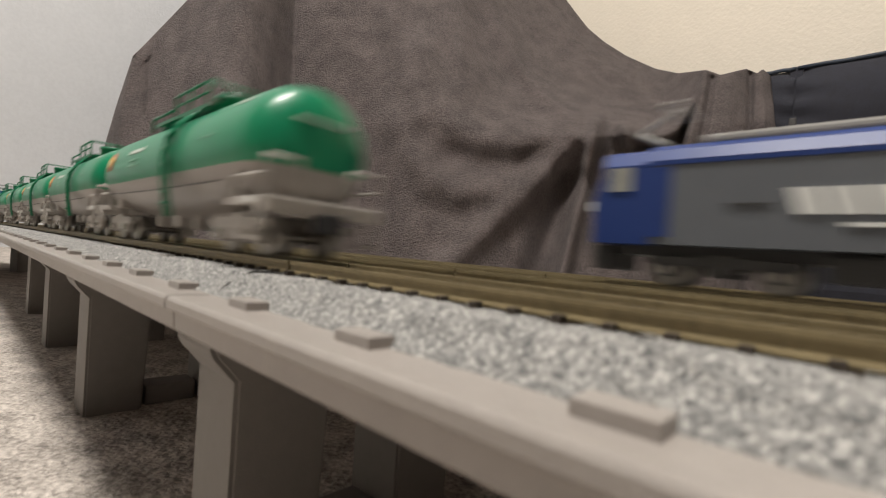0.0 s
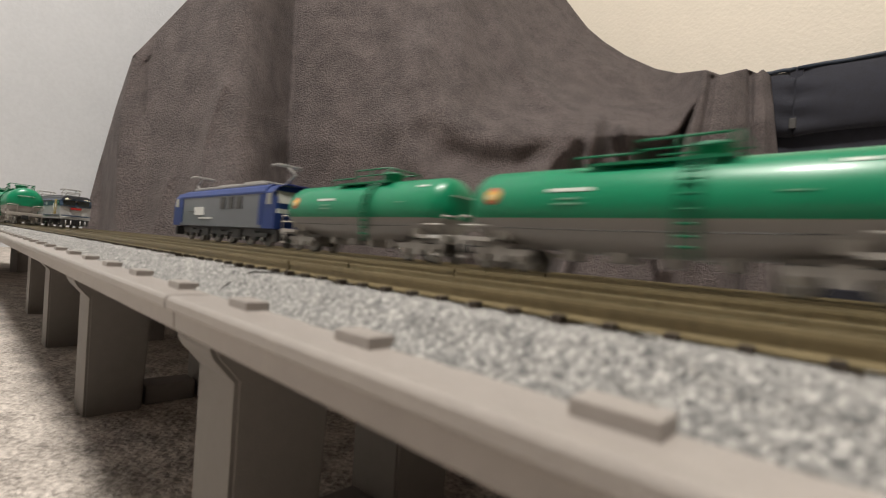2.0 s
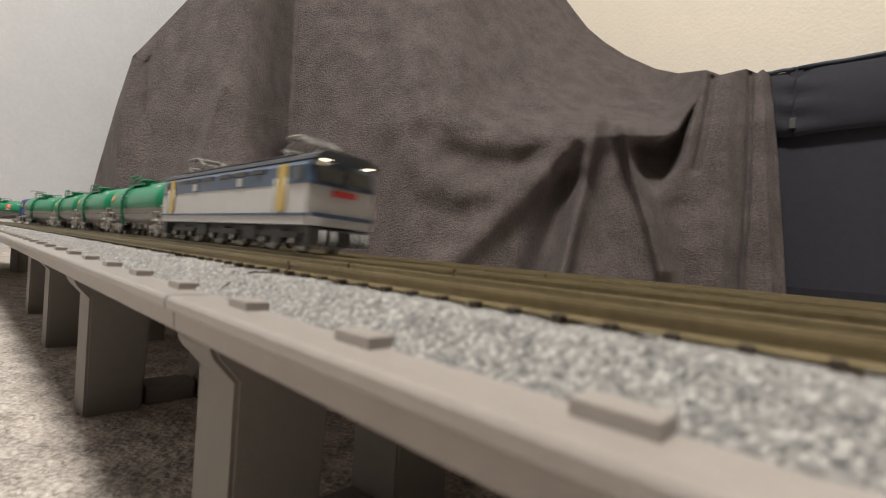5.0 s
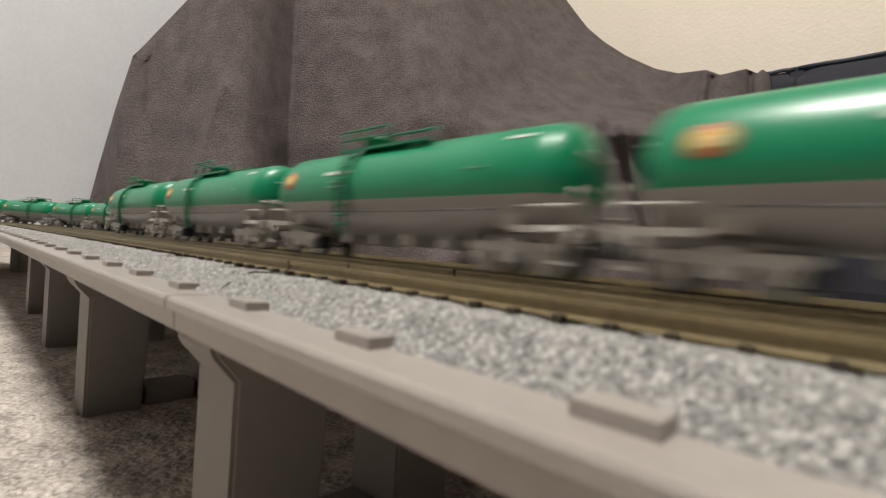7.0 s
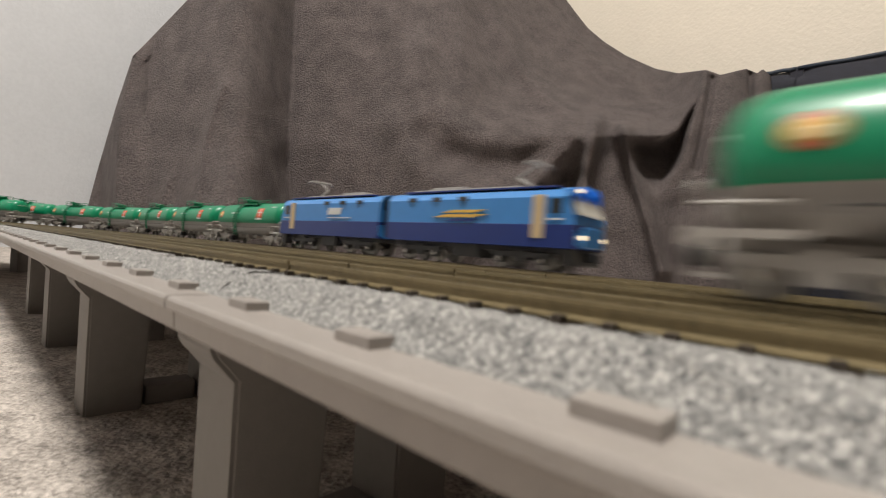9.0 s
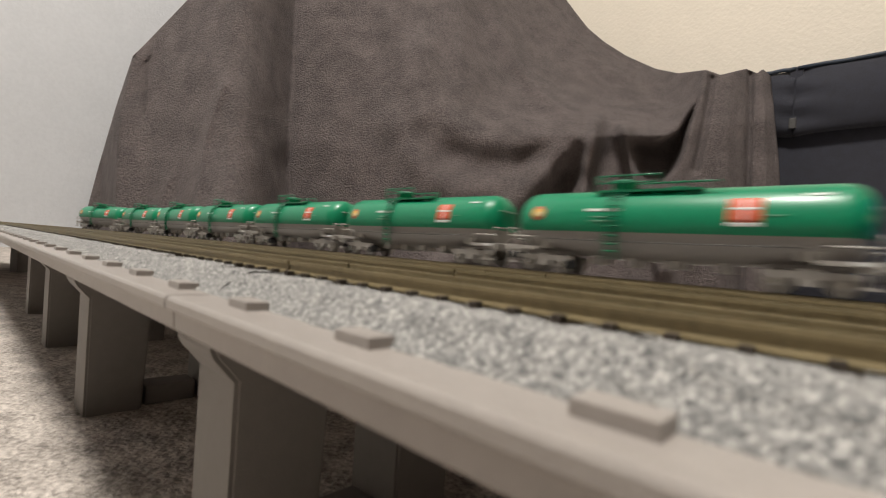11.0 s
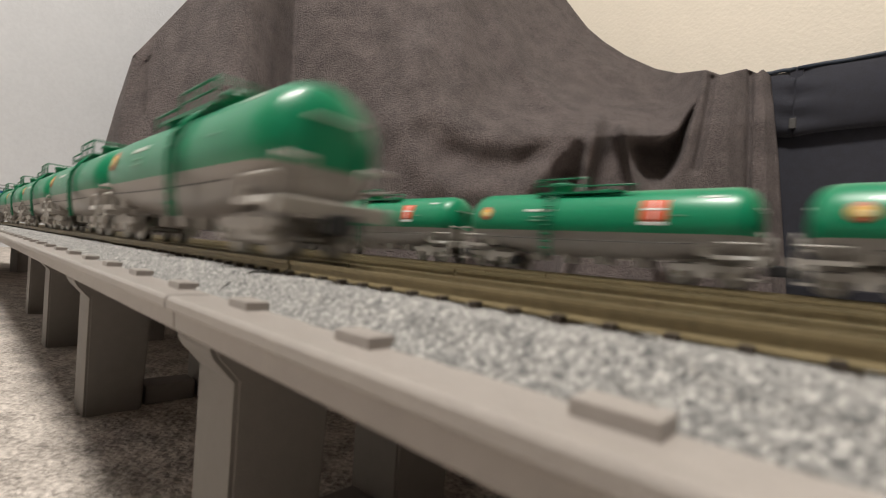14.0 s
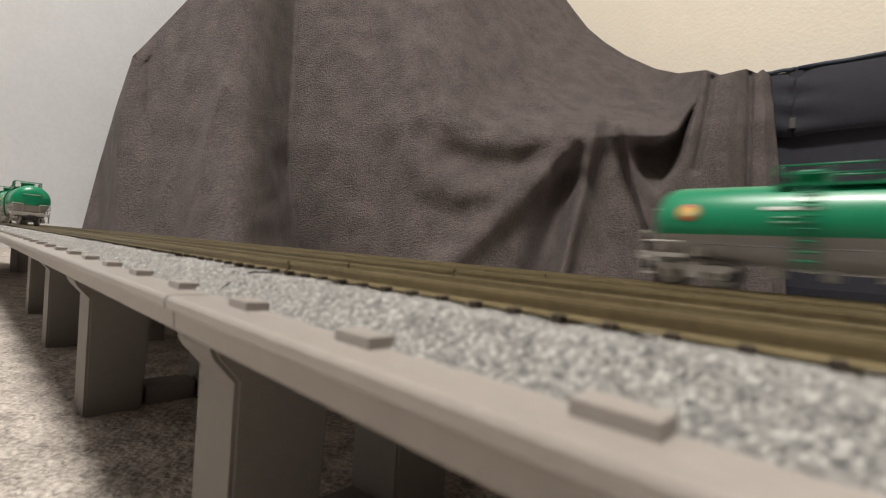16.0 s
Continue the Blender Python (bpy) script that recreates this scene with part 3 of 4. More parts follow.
def curved_mark(x0, x1, z0, z1, side, mat, parent, label="", name="marking", lift=0.00012, round_=False):
    """A thin printed patch that follows the round of the tank."""
    bm = bmesh.new()
    nx, nz = 10, 8
    rows = []
    for j in range(nz + 1):
        row = []
        for i in range(nx + 1):
            a, b = 2 * i / nx - 1, 2 * j / nz - 1
            if round_:
                a, b = a * math.sqrt(1 - b * b / 2), b * math.sqrt(1 - a * a / 2)
            x, z = (x0 + x1) / 2 + a * (x1 - x0) / 2, (z0 + z1) / 2 + b * (z1 - z0) / 2
            dz = (z - ZC) / (1 if z >= ZC else 1.02)
            row.append(bm.verts.new((x, side * (math.sqrt(max(0, RT * RT - dz * dz)) + lift), z)))
        rows.append(row)
    for r, q in zip(rows, rows[1:]):
        for i in range(nx):
            bm.faces.new((r[i], r[i + 1], q[i + 1], q[i])).smooth = True
    ext = bmesh.ops.extrude_face_region(bm, geom=list(bm.faces))
    for v in [g for g in ext["geom"] if isinstance(g, bmesh.types.BMVert)]:
        v.co.y -= side * 0.0003
    bmesh.ops.recalc_face_normals(bm, faces=list(bm.faces))
    return part(name, bm, mat, parent, label)


def tank_wagon(label, group, flag):
    ob = thing("tank_wagon", label, "tank wagon", group)
    bm = bmesh.new()
    xs = [(-HT, 0.30, 0.3), (-HT + 0.0006, 0.62, 0.3), (-HT + 0.0017, 0.83, 0.3), (-HT + 0.0032, 0.95, 0.3), (-HT + 0.0052, 1.0, 0.32), (-0.022, 1.0, 0.72), (-0.010, 1.0, 0.96), (0, 1.0, 1.0)]
    rings = xs + [(-x, k, s) for x, k, s in reversed(xs[:-1])]
    loft(bm, [tank_ring(*r) for r in rings])
    tank = part("tank", bm, "tank", ob, "glossy tank, green above and grey below")
    for s in (-1, 1):
        part("sill", boxes((s * 0.0330 - 0.0095, s * 0.0330 + 0.0095, -0.0032, 0.0032, 0.0056, 0.0074)), "chassis", ob)
        part("headstock", boxes((s * 0.0424 - 0.0010, s * 0.0424 + 0.0010, -0.0088, 0.0088, 0.0058, 0.0078), bevel=0.0003), "chassis", ob)
        for y in (-0.0083, 0.0083):
            part("side_beam", boxes((s * 0.0375 - 0.0050, s * 0.0375 + 0.0050, y - 0.0005, y + 0.0005, 0.0066, 0.0076)), "chassis", ob)
    for s in (-1, 1):
        bm = bmesh.new()
        prism(bm, [(-0.0070, 0.0072), (-0.0076, 0.0118), (-0.0068, 0.0130), (0.0068, 0.0130), (0.0076, 0.0118), (0.0070, 0.0072)], s * 0.0310 - 0.0019, s * 0.0310 + 0.0019)
        part("saddle", bm, "chassis", ob)
        bm = bmesh.new()
        for y in (-0.0086, 0.0086):
            rod(bm, [(s * 0.0338, y, 0.0076), (s * 0.0338, y, 0.0104), (s * 0.0424, y, 0.0104), (s * 0.0424, y, 0.0076)], 0.00030)
            rod(bm, [(s * 0.0424, y, 0.0104), (s * 0.0424, y, 0.0128), (s * 0.0424, y * 0.45, 0.0128), (s * 0.0424, y * 0.45, 0.0076)], 0.00030)
        part("handrail", bm, "chassis", ob, "thin grey handrail")
        bm = bmesh.new()
        for y in (-0.0086, 0.0086):
            box(bm, s * 0.0408 - 0.0015, s * 0.0408 + 0.0015, y - 0.0004, y + 0.0004, 0.0022, 0.0028)
            rod(bm, [(s * 0.0396, y, 0.0066), (s * 0.0396, y, 0.0024)], 0.00025)
            rod(bm, [(s * 0.0420, y, 0.0066), (s * 0.0420, y, 0.0024)], 0.00025)
        part("step", bm, "chassis", ob)
        bm = boxes((s * 0.0437 - 0.0016, s * 0.0437 + 0.0016, -0.0016, 0.0016, 0.0036, 0.0062), bevel=0.0004)
        part("coupler", bm, "black", ob)
        bogie(ob, s * 0.0310, (-0.0055, 0.0055), "chassis", 0.011)
        side = boxes((s * (HT - 0.0006) - 0.0006, s * (HT - 0.0006) + 0.0006, -0.0042, 0.0042, 0.0186, 0.0189))
        part("end_step", side, "marking", ob, "pale metal step on the tank end")
    for x, w, z in ((-0.016, 0.0016, 0.0034), (-0.006, 0.0012, 0.0032), (0.004, 0.0022, 0.0036), (0.015, 0.0014, 0.0034)):
        part("brake_gear", boxes((x - w, x + w, -0.0036, 0.0036, z, 0.0062), bevel=0.0006), "chassis", ob)
    for s in (-1, 1):
        # plate seam along the grey lower half, and a pale plate on the end beam
        bm = bmesh.new()
        rod(bm, [(x, s * (RT * math.cos(0.52) + 0.0010 - 0.00002), 0.0101 - 0.0004 * math.cos(x * 38)) for x in (-0.030, -0.02, -0.01, 0, 0.01, 0.02, 0.030)], 0.00013, 5)
        part("plate_seam", bm, "under", tank, "thin dark plate seam")
        part("end_plate", boxes((s * 0.0395 - 0.0016, s * 0.0395 + 0.0016, -s * 0.0088 - 0.0003, -s * 0.0088 + 0.0003, 0.0068, 0.0076)), "marking", ob, "small white plate")
    part("brake_cylinder", boxes((-0.0265, -0.0215, -0.0066, -0.0030, 0.0016, 0.0046), bevel=0.001), "black", ob)
    # gangway on the tank's back
    dk = -0.003
    bm = boxes((dk - 0.0135, dk + 0.0135, -0.0066, 0.0066, 0.0232, 0.0238))
    for x in (dk - 0.0105, dk + 0.0105):
        box(bm, x - 0.0008, x + 0.0008, -0.0062, 0.0062, 0.0212, 0.0234)
    part("gangway", bm, "green", ob)
    bm = bmesh.new()
    for x in (dk - 0.013, dk - 0.0045):
        for y in (-0.0064, 0.0064):
            rod(bm, [(x, y, 0.0236), (x, y, 0.0276)], 0.00026)
    for y in (-0.0064, 0.0064):
        rod(bm, [(dk - 0.013, y, 0.0276), (dk + 0.003, y, 0.0276), (dk + 0.003, y, 0.0236)], 0.00026)
        rod(bm, [(dk - 0.013, y, 0.0257), (dk + 0.003, y, 0.0257)], 0.0002)
        rod(bm, [(dk + 0.003, y, 0.0252), (dk + 0.0165, y, 0.0252), (dk + 0.0165, y, 0.0226)], 0.00026)
    rod(bm, [(dk - 0.013, -0.0064, 0.0276), (dk - 0.013, 0.0064, 0.0276)], 0.00026)
    part("gangway_rail", bm, "green", ob)
    bm = bmesh.new()
    loft(bm, [[(dk - 0.008 + r * math.cos(a), r * math.sin(a), z) for a in (2 * math.pi * k / 18 for k in range(18))] for r, z in ((0.0032, 0.0225), (0.0032, 0.0262), (0.0036, 0.0264), (0.0034, 0.0272))])
    part("manhole", bm, "green", ob)
    part("valve_box", boxes((dk + 0.004, dk + 0.009, -0.0022, 0.0022, 0.0236, 0.0250), bevel=0.0004), "green", ob)
    # ladders that wrap round both sides
    for s in (-1, 1):
        ladder = None
        for x in (-0.0115, -0.0085):
            pts = [(x, s * (RT + 0.0008) * math.cos(a), ZC + (RT + 0.0008) * math.sin(a)) for a in (1.2, 0.9, 0.6, 0.3, 0.0)] + [(x, s * (RT + 0.0005), 0.0105), (x, s * (RT - 0.0004), 0.0050)]
            bm = bmesh.new()
            rod(bm, pts, 0.00035)
            if ladder:
                part("stile", bm, "green", ladder)
            else:
                ladder = part("ladder", bm, "green", ob)
        for a in (1.05, 0.75, 0.45, 0.15, -0.12, -0.38, -0.64, -0.9):
            y, z = s * (RT + 0.0007) * (math.cos(a) if a > 0 else 0.98), ZC + RT * math.sin(a) * 1.05
            bm = bmesh.new()
            rod(bm, [(-0.0115, y, z), (-0.0085, y, z)], 0.00028, 5)
            part("rung", bm, "green", ladder)
        e = s  # markings sit diagonally, the same from either side
        badge = curved_mark(e * 0.0325 - 0.0023, e * 0.0325 + 0.0023, 0.0151, 0.0194, s, "orange", ob, "round orange and yellow badge", "badge", round_=True)
        curved_mark(e * 0.0325 - 0.0016, e * 0.0325 + 0.0016, 0.0160, 0.0186, s, "yellow", badge, "yellow centre of the badge", "badge_centre", lift=0.0002, round_=True)
        curved_mark(e * 0.0325 - 0.0003, e * 0.0325 + 0.0013, 0.0163, 0.0176, s, "cream", badge, "pale patch on the badge", "badge_patch", lift=0.00028)
        curved_mark(e * 0.0130 - 0.0050, e * 0.0130 + 0.0050, 0.0177, 0.0185, s, "print", ob)
        curved_mark(e * 0.0130 - 0.0026, e * 0.0130 + 0.0026, 0.0160, 0.0164, s, "faint", ob)
        curved_mark(e * 0.0130 - 0.0032, e * 0.0130 + 0.0032, 0.0149, 0.0153, s, "faint", ob)
        curved_mark(e * -0.0250 - 0.0020, e * -0.0250 + 0.0020, 0.0165, 0.0167, s, "faint", ob)
        curved_mark(e * -0.0320 - 0.0022, e * -0.0320 + 0.0022, 0.0210, 0.0216, s, "print", ob)
        if flag:
            curved_mark(e * -0.0195 - 0.0032, e * -0.0195 + 0.0032, 0.0150, 0.0206, s, "sign", ob, "orange-red sign panel", "sign_panel", lift=0.00016)
            curved_mark(e * -0.0195 - 0.0028, e * -0.0195 + 0.0028, 0.0179, 0.0184, s, "marking", ob, name="sign_bar", lift=0.00024)
            curved_mark(e * -0.0195 - 0.0003, e * -0.0195 + 0.0003, 0.0152, 0.0204, s, "marking", ob, name="sign_bar", lift=0.00022)
            curved_mark(e * -0.0195 - 0.0032, e * -0.0195 + 0.0032, 0.0141, 0.0149, s, "marking", ob, name="sign_bar", lift=0.0002)
    return ob


def body_outline(w, z0, z1, crown):
    return [(-w, z0), (-w, z1 - crown), (-w + crown * 0.5, z1 - crown * 0.35), (-w * 0.45, z1), (w * 0.45, z1), (w - crown * 0.5, z1 - crown * 0.35), (w, z1 - crown), (w, z0)]


def shell(x0, x1, w, z0, z1, crown, nose0=0.0, nose1=0.0, mid=0.55):
    """A loco body, its ends leaning back by nose above its middle."""
    bm = bmesh.new()
    ol = body_outline(w, z0, z1, crown)

    def end(x, lean, sgn):
        zm = z0 + (z1 - z0) * mid
        return [(x - sgn * (lean * max(0, (z - zm) / (z1 - zm)) + 0.0012 * (abs(y) / w) ** 3), y, z) for y, z in ol]
    n = len(ol)
    # subdivide the sides so that the nose can bend
    def dense(o):
        out = []
        for i in range(len(o)):
            (a, b), (c, d) = o[i], o[(i + 1) % len(o)]
            k = 5 if abs(d - b) > (z1 - z0) * 0.5 or abs(c - a) > w else 1
            out += [(a + (c - a) * j / k, b + (d - b) * j / k) for j in range(k)]
        return out
    ol = dense(ol)
    loft(bm, [end(x0, nose0, -1), end(x0 + 0.0014, 0, -1), end(x1 - 0.0014, 0, 1), end(x1, nose1, 1)], smooth=False)
    return bm


def arm_pantograph(parent, x, z, up, flip):
    """A single-arm current collector; folded or raised."""
    bm = bmesh.new()
    f = 1 if flip else -1
    kx, kz = (0.0075, 0.004) if up else (0.009, 0.0012)
    tx, tz = (0.0, 0.0078) if up else (-0.004, 0.0022)
    for y in (-0.0035, 0.0035):
        rod(bm, [(x - 0.003, y, z), (x + 0.003, y, z)], 0.0004)
    rod(bm, [(x - f * 0.001, 0, z), (x + f * kx, 0, z + kz)], 0.00055)
    rod(bm, [(x + f * kx, 0, z + kz), (x + f * tx, 0, z + tz)], 0.0004)
    for dx in (-0.0016, 0.0016):
        rod(bm, [(x + f * tx + dx, -0.0060, z + tz - 0.0008), (x + f * tx + dx, -0.0050, z + tz), (x + f * tx + dx, 0.0050, z + tz), (x + f * tx + dx, 0.0060, z + tz - 0.0008)], 0.0004)
    return part("pantograph", bm, "roof", parent, "grey single-arm pantograph")


def diamond_pantograph(parent, x, z, h):
    bm = bmesh.new()
    for y in (-0.0042, 0.0042):
        rod(bm, [(x - 0.004, y, z), (x + 0.004, y, z)], 0.0003)
        for s in (-1, 1):
            rod(bm, [(x + s * 0.0035, y, z), (x + s * 0.0075, y * 0.95, z + h * 0.5), (x + s * 0.0012, y * 0.9, z + h)], 0.00035)
    for s in (-1, 1):
        rod(bm, [(x + s * 0.0075, -0.004, z + h * 0.5), (x + s * 0.0075, 0.004, z + h * 0.5)], 0.0003)
        rod(bm, [(x + s * 0.0035, -0.0042, z), (x + s * 0.0075, 0.0040, z + h * 0.5)], 0.00025)
        rod(bm, [(x + s * 0.0015, -0.0064, z + h - 0.0007), (x + s * 0.0015, -0.0052, z + h), (x + s * 0.0015, 0.0052, z + h), (x + s * 0.0015, 0.0064, z + h - 0.0007)], 0.0004)
    return part("pantograph", bm, "roof", parent, "grey diamond-frame pantograph")


def underworks(ob, length, mat="under", centres=(-0.036, 0.0, 0.036), base=0.0165):
    for c in centres:
        bogie(ob, c, (-base / 2, base / 2), mat, base, r=0.0036, half=0.0066)
    bm = bmesh.new()
    box(bm, -length / 2 + 0.004, length / 2 - 0.004, -0.0060, 0.0060, 0.0052, 0.0072)
    for c in (-0.018, 0.018):
        box(bm, c - 0.0045, c + 0.0045, -0.0072, 0.0072, 0.0026, 0.0066, bevel=0.0005)
    part("underframe", bm, mat, ob)
    for s in (-1, 1):
        bm = bmesh.new()
        box(bm, s * (length / 2 - 0.0022) - 0.0014, s * (length / 2 - 0.0022) + 0.0014, -0.0085, 0.0085, 0.0022, 0.0066, bevel=0.0005)
        part("skirt", bm, mat, ob)
        part("coupler", boxes((s * (length / 2 + 0.0006) - 0.0018, s * (length / 2 + 0.0006) + 0.0018, -0.0016, 0.0016, 0.0034, 0.006), bevel=0.0004), "black", ob)


def front_bits(ob, length, lean, z_glass0, z_glass1, glass, light_z, plate=None, lit_front=False, split=True, lit="glow"):
    """Windscreens, lights and plates on both ends."""
    for s in (-1, 1):
        x = s * (length / 2)
        for y0, y1 in (((-0.0080, -0.0006), (0.0006, 0.0080)) if split else ((-0.0082, 0.0082),)):
            bm = bmesh.new()
            l0, l1 = lean * 0.12, lean * 0.75
            vs = [bm.verts.new((x - s * (l + off), y, z)) for off in (-0.0003, 0.0012) for l, z in ((l0, z_glass0), (l1, z_glass1)) for y in (y0, y1)]
            fs = [bm.faces.new([vs[i] for i in f]) for f in ((0, 1, 3, 2), (4, 6, 7, 5), (0, 4, 5, 1), (2, 3, 7, 6), (0, 2, 6, 4), (1, 5, 7, 3))]
            bmesh.ops.recalc_face_normals(bm, faces=fs)
            part("windscreen", bm, glass, ob, "dark cab windscreen")
        for y in (-0.0062, 0.0062):
            bm = boxes((x - 0.0004, x + 0.0004, y - 0.0012, y + 0.0012, light_z - 0.0006, light_z + 0.0006), bevel=0.0002)
            part("headlight", bm, lit if (lit_front and s == 1) else "marking", ob, "headlight")
        if plate:
            part("number_plate", boxes((x - 0.0004, x + 0.0004, -0.0032, 0.0032, 0.0142, 0.0156)), plate, ob)


def grey_blue_loco():
    """Freight loco with blue cabs and a slate body."""
    L, w = 0.1165, 0.0097
    ob = thing("electric_locomotive", "slate grey model locomotive with royal blue cabs and roof edge", "locomotive")
    part("body", shell(-L / 2, L / 2, w, 0.0070, 0.0238, 0.0036, 0.0042, 0.0042), "bluegrey", ob)
    for s in (-1, 1):
        bm = shell(s * (L / 2 - 0.0062) - 0.0063, s * (L / 2 - 0.0062) + 0.0065, w + 0.00012, 0.0069, 0.0242, 0.0036, 0.0044 if s < 0 else 0.0, 0.0044 if s > 0 else 0.0)
        part("cab", bm, "royal", ob, "royal blue cab")
    bm = bmesh.new()
    ol = [(-w - 0.0002, 0.0203), (-w - 0.0002, 0.0211), (-w + 0.0014, 0.0232), (-0.006, 0.0244), (0.006, 0.0244), (w - 0.0014, 0.0232), (w + 0.0002, 0.0211), (w + 0.0002, 0.0203)]
    prism(bm, ol, -L / 2 + 0.010, L / 2 - 0.010)
    part("roof", bm, "royal", ob, "royal blue roof edge")
    bm = boxes((-0.042, 0.040, -0.0062, 0.0062, 0.0243, 0.0258), (-0.036, -0.018, -0.0052, 0.0052, 0.0256, 0.0266), (-0.010, 0.012, -0.0052, 0.0052, 0.0256, 0.0264), bevel=0.0005)
    part("roof_equipment", bm, "roof", ob)
    arm_pantograph(ob, -0.046, 0.0246, True, False)
    arm_pantograph(ob, 0.046, 0.0246, True, True)
    front_bits(ob, L, 0.0044, 0.0166, 0.0214, "clear", 0.0135, split=False)
    for s in (-1, 1):
        part("front_band", boxes((s * L / 2 - 0.0005, s * L / 2 + 0.0003, -0.0092, 0.0092, 0.0128, 0.0144)), "marking", ob, "white band on the cab front")
        y = s * (w + 0.0001)
        e = -s
        for x in (0.008, 0.0165, 0.025):
            side_plate("grille", e * x - 0.0026, e * x + 0.0026, 0.0146, 0.0196, y, "under", ob)
        for k in range(3):
            side_plate("emblem", e * -0.020 + 0.0042 * (k - 1) - 0.0017, e * -0.020 + 0.0042 * (k - 1) + 0.0017, 0.0120, 0.0158, y, "marking", ob, "white slanted emblem", lean=0.0012)
        side_plate("side_stripe", e * -0.012 - 0.0085, e * -0.012 + 0.0085, 0.0103, 0.0109, y, "marking", ob, "thin white stripe")
        side_plate("name_bar", e * -0.032 - 0.003, e * -0.032 + 0.003, 0.0134, 0.0137, y, "under", ob)
        for c in (-1, 1):
            side_plate("cab_window", c * 0.0525 - 0.0020, c * 0.0525 + 0.0020, 0.0160, 0.0202, s * (w + 0.0002), "clear", ob)
            side_plate("cab_door", c * 0.0455 - 0.0017, c * 0.0455 + 0.0017, 0.0082, 0.0200, s * (w + 0.0001), "royal", ob)
    underworks(ob, L)
    return ob


def box_loco(name_label, upper, lower, stripe, door, roofmat, lit):
    """Older boxy freight loco with an upper and a lower body colour."""
    L, w = 0.106, 0.0096
    ob = thing("electric_locomotive", name_label, "locomotive")
    part("body", shell(-L / 2, L / 2, w, 0.0068, 0.0236, 0.0028, 0.0014, 0.0014, 0.5), lower, ob)
    bm = shell(-L / 2 - 0.0002, L / 2 + 0.0002, w + 0.00015, 0.0165, 0.0237, 0.0028, 0.0015, 0.0015, 0.1)
    part("upper_body", bm, upper, ob, "blue upper body")
    bm = bmesh.new()
    prism(bm, [(-w + 0.0006, 0.0224), (-w + 0.0010, 0.0234), (-0.006, 0.0247), (0.006, 0.0247), (w - 0.0010, 0.0234), (w - 0.0006, 0.0224)], -L / 2 - 0.0006, L / 2 + 0.0006)
    part("roof", bm, roofmat, ob)
    part("roof_walk", boxes((-0.040, 0.040, -0.0070, -0.0052, 0.0244, 0.0249), (-0.040, 0.040, 0.0052, 0.0070, 0.0244, 0.0249), (-0.022, 0.022, -0.0045, 0.0045, 0.0245, 0.0258), bevel=0.0003), "darkroof", ob)
    diamond_pantograph(ob, -0.036, 0.0250, 0.0052)
    diamond_pantograph(ob, 0.036, 0.0250, 0.0052)
    for s in (-1, 1):
        y = s * (w + 0.0003)
        side_plate("stripe", -L / 2 + 0.0006, L / 2 - 0.0006, 0.0089, 0.0095, s * (w + 0.0001), stripe, ob, "blue waist stripe")
        for k in range(6):
            x = -0.0290 + 0.0105 * k + (0.003 if k > 2 else 0)
            side_plate("louvre", x - 0.0040, x + 0.0040, 0.0198, 0.0210, y, "under", ob)
            if k in (1, 4):
                side_plate("side_window", x - 0.0014, x + 0.0014, 0.0170, 0.0192, y, lower, ob)
        for c in (-1, 1):
            side_plate("cab_door", c * 0.0405 - 0.0020, c * 0.0405 + 0.0020, 0.0100, 0.0214, s * (w + 0.0003), door, ob, "yellow cab door")
            side_plate("cab_window", c * 0.0478 - 0.0020, c * 0.0478 + 0.0020, 0.0172, 0.0208, y, "glass", ob)
            rail = bmesh.new()
            for dx in (-0.0026, 0.0026):
                rod(rail, [(c * 0.0405 + dx, s * (w + 0.0008), 0.0090), (c * 0.0405 + dx, s * (w + 0.0008), 0.0180)], 0.0002)
            part("grab_rail", rail, "silver", ob)
    front_bits(ob, L, 0.0014, 0.0172, 0.0212, "glass", 0.0229, plate="red", lit_front=lit)
    for s in (-1, 1):
        part("front_stripe", boxes((s * L / 2 - 0.0004, s * L / 2 + 0.0003, -0.0088, 0.0088, 0.0089, 0.0098)), stripe, ob)
        bm = bmesh.new()
        for y in (-0.006, -0.003, 0.003, 0.006):
            rod(bm, [(s * (L / 2 + 0.001), y, 0.0058), (s * (L / 2 + 0.0014), y, 0.0035), (s * (L / 2 + 0.0004), y, 0.0024)], 0.0003)
        part("brake_hose", bm, "silver", ob)
    underworks(ob, L, "under", (-0.035, 0.0, 0.035), 0.0155)
    return ob


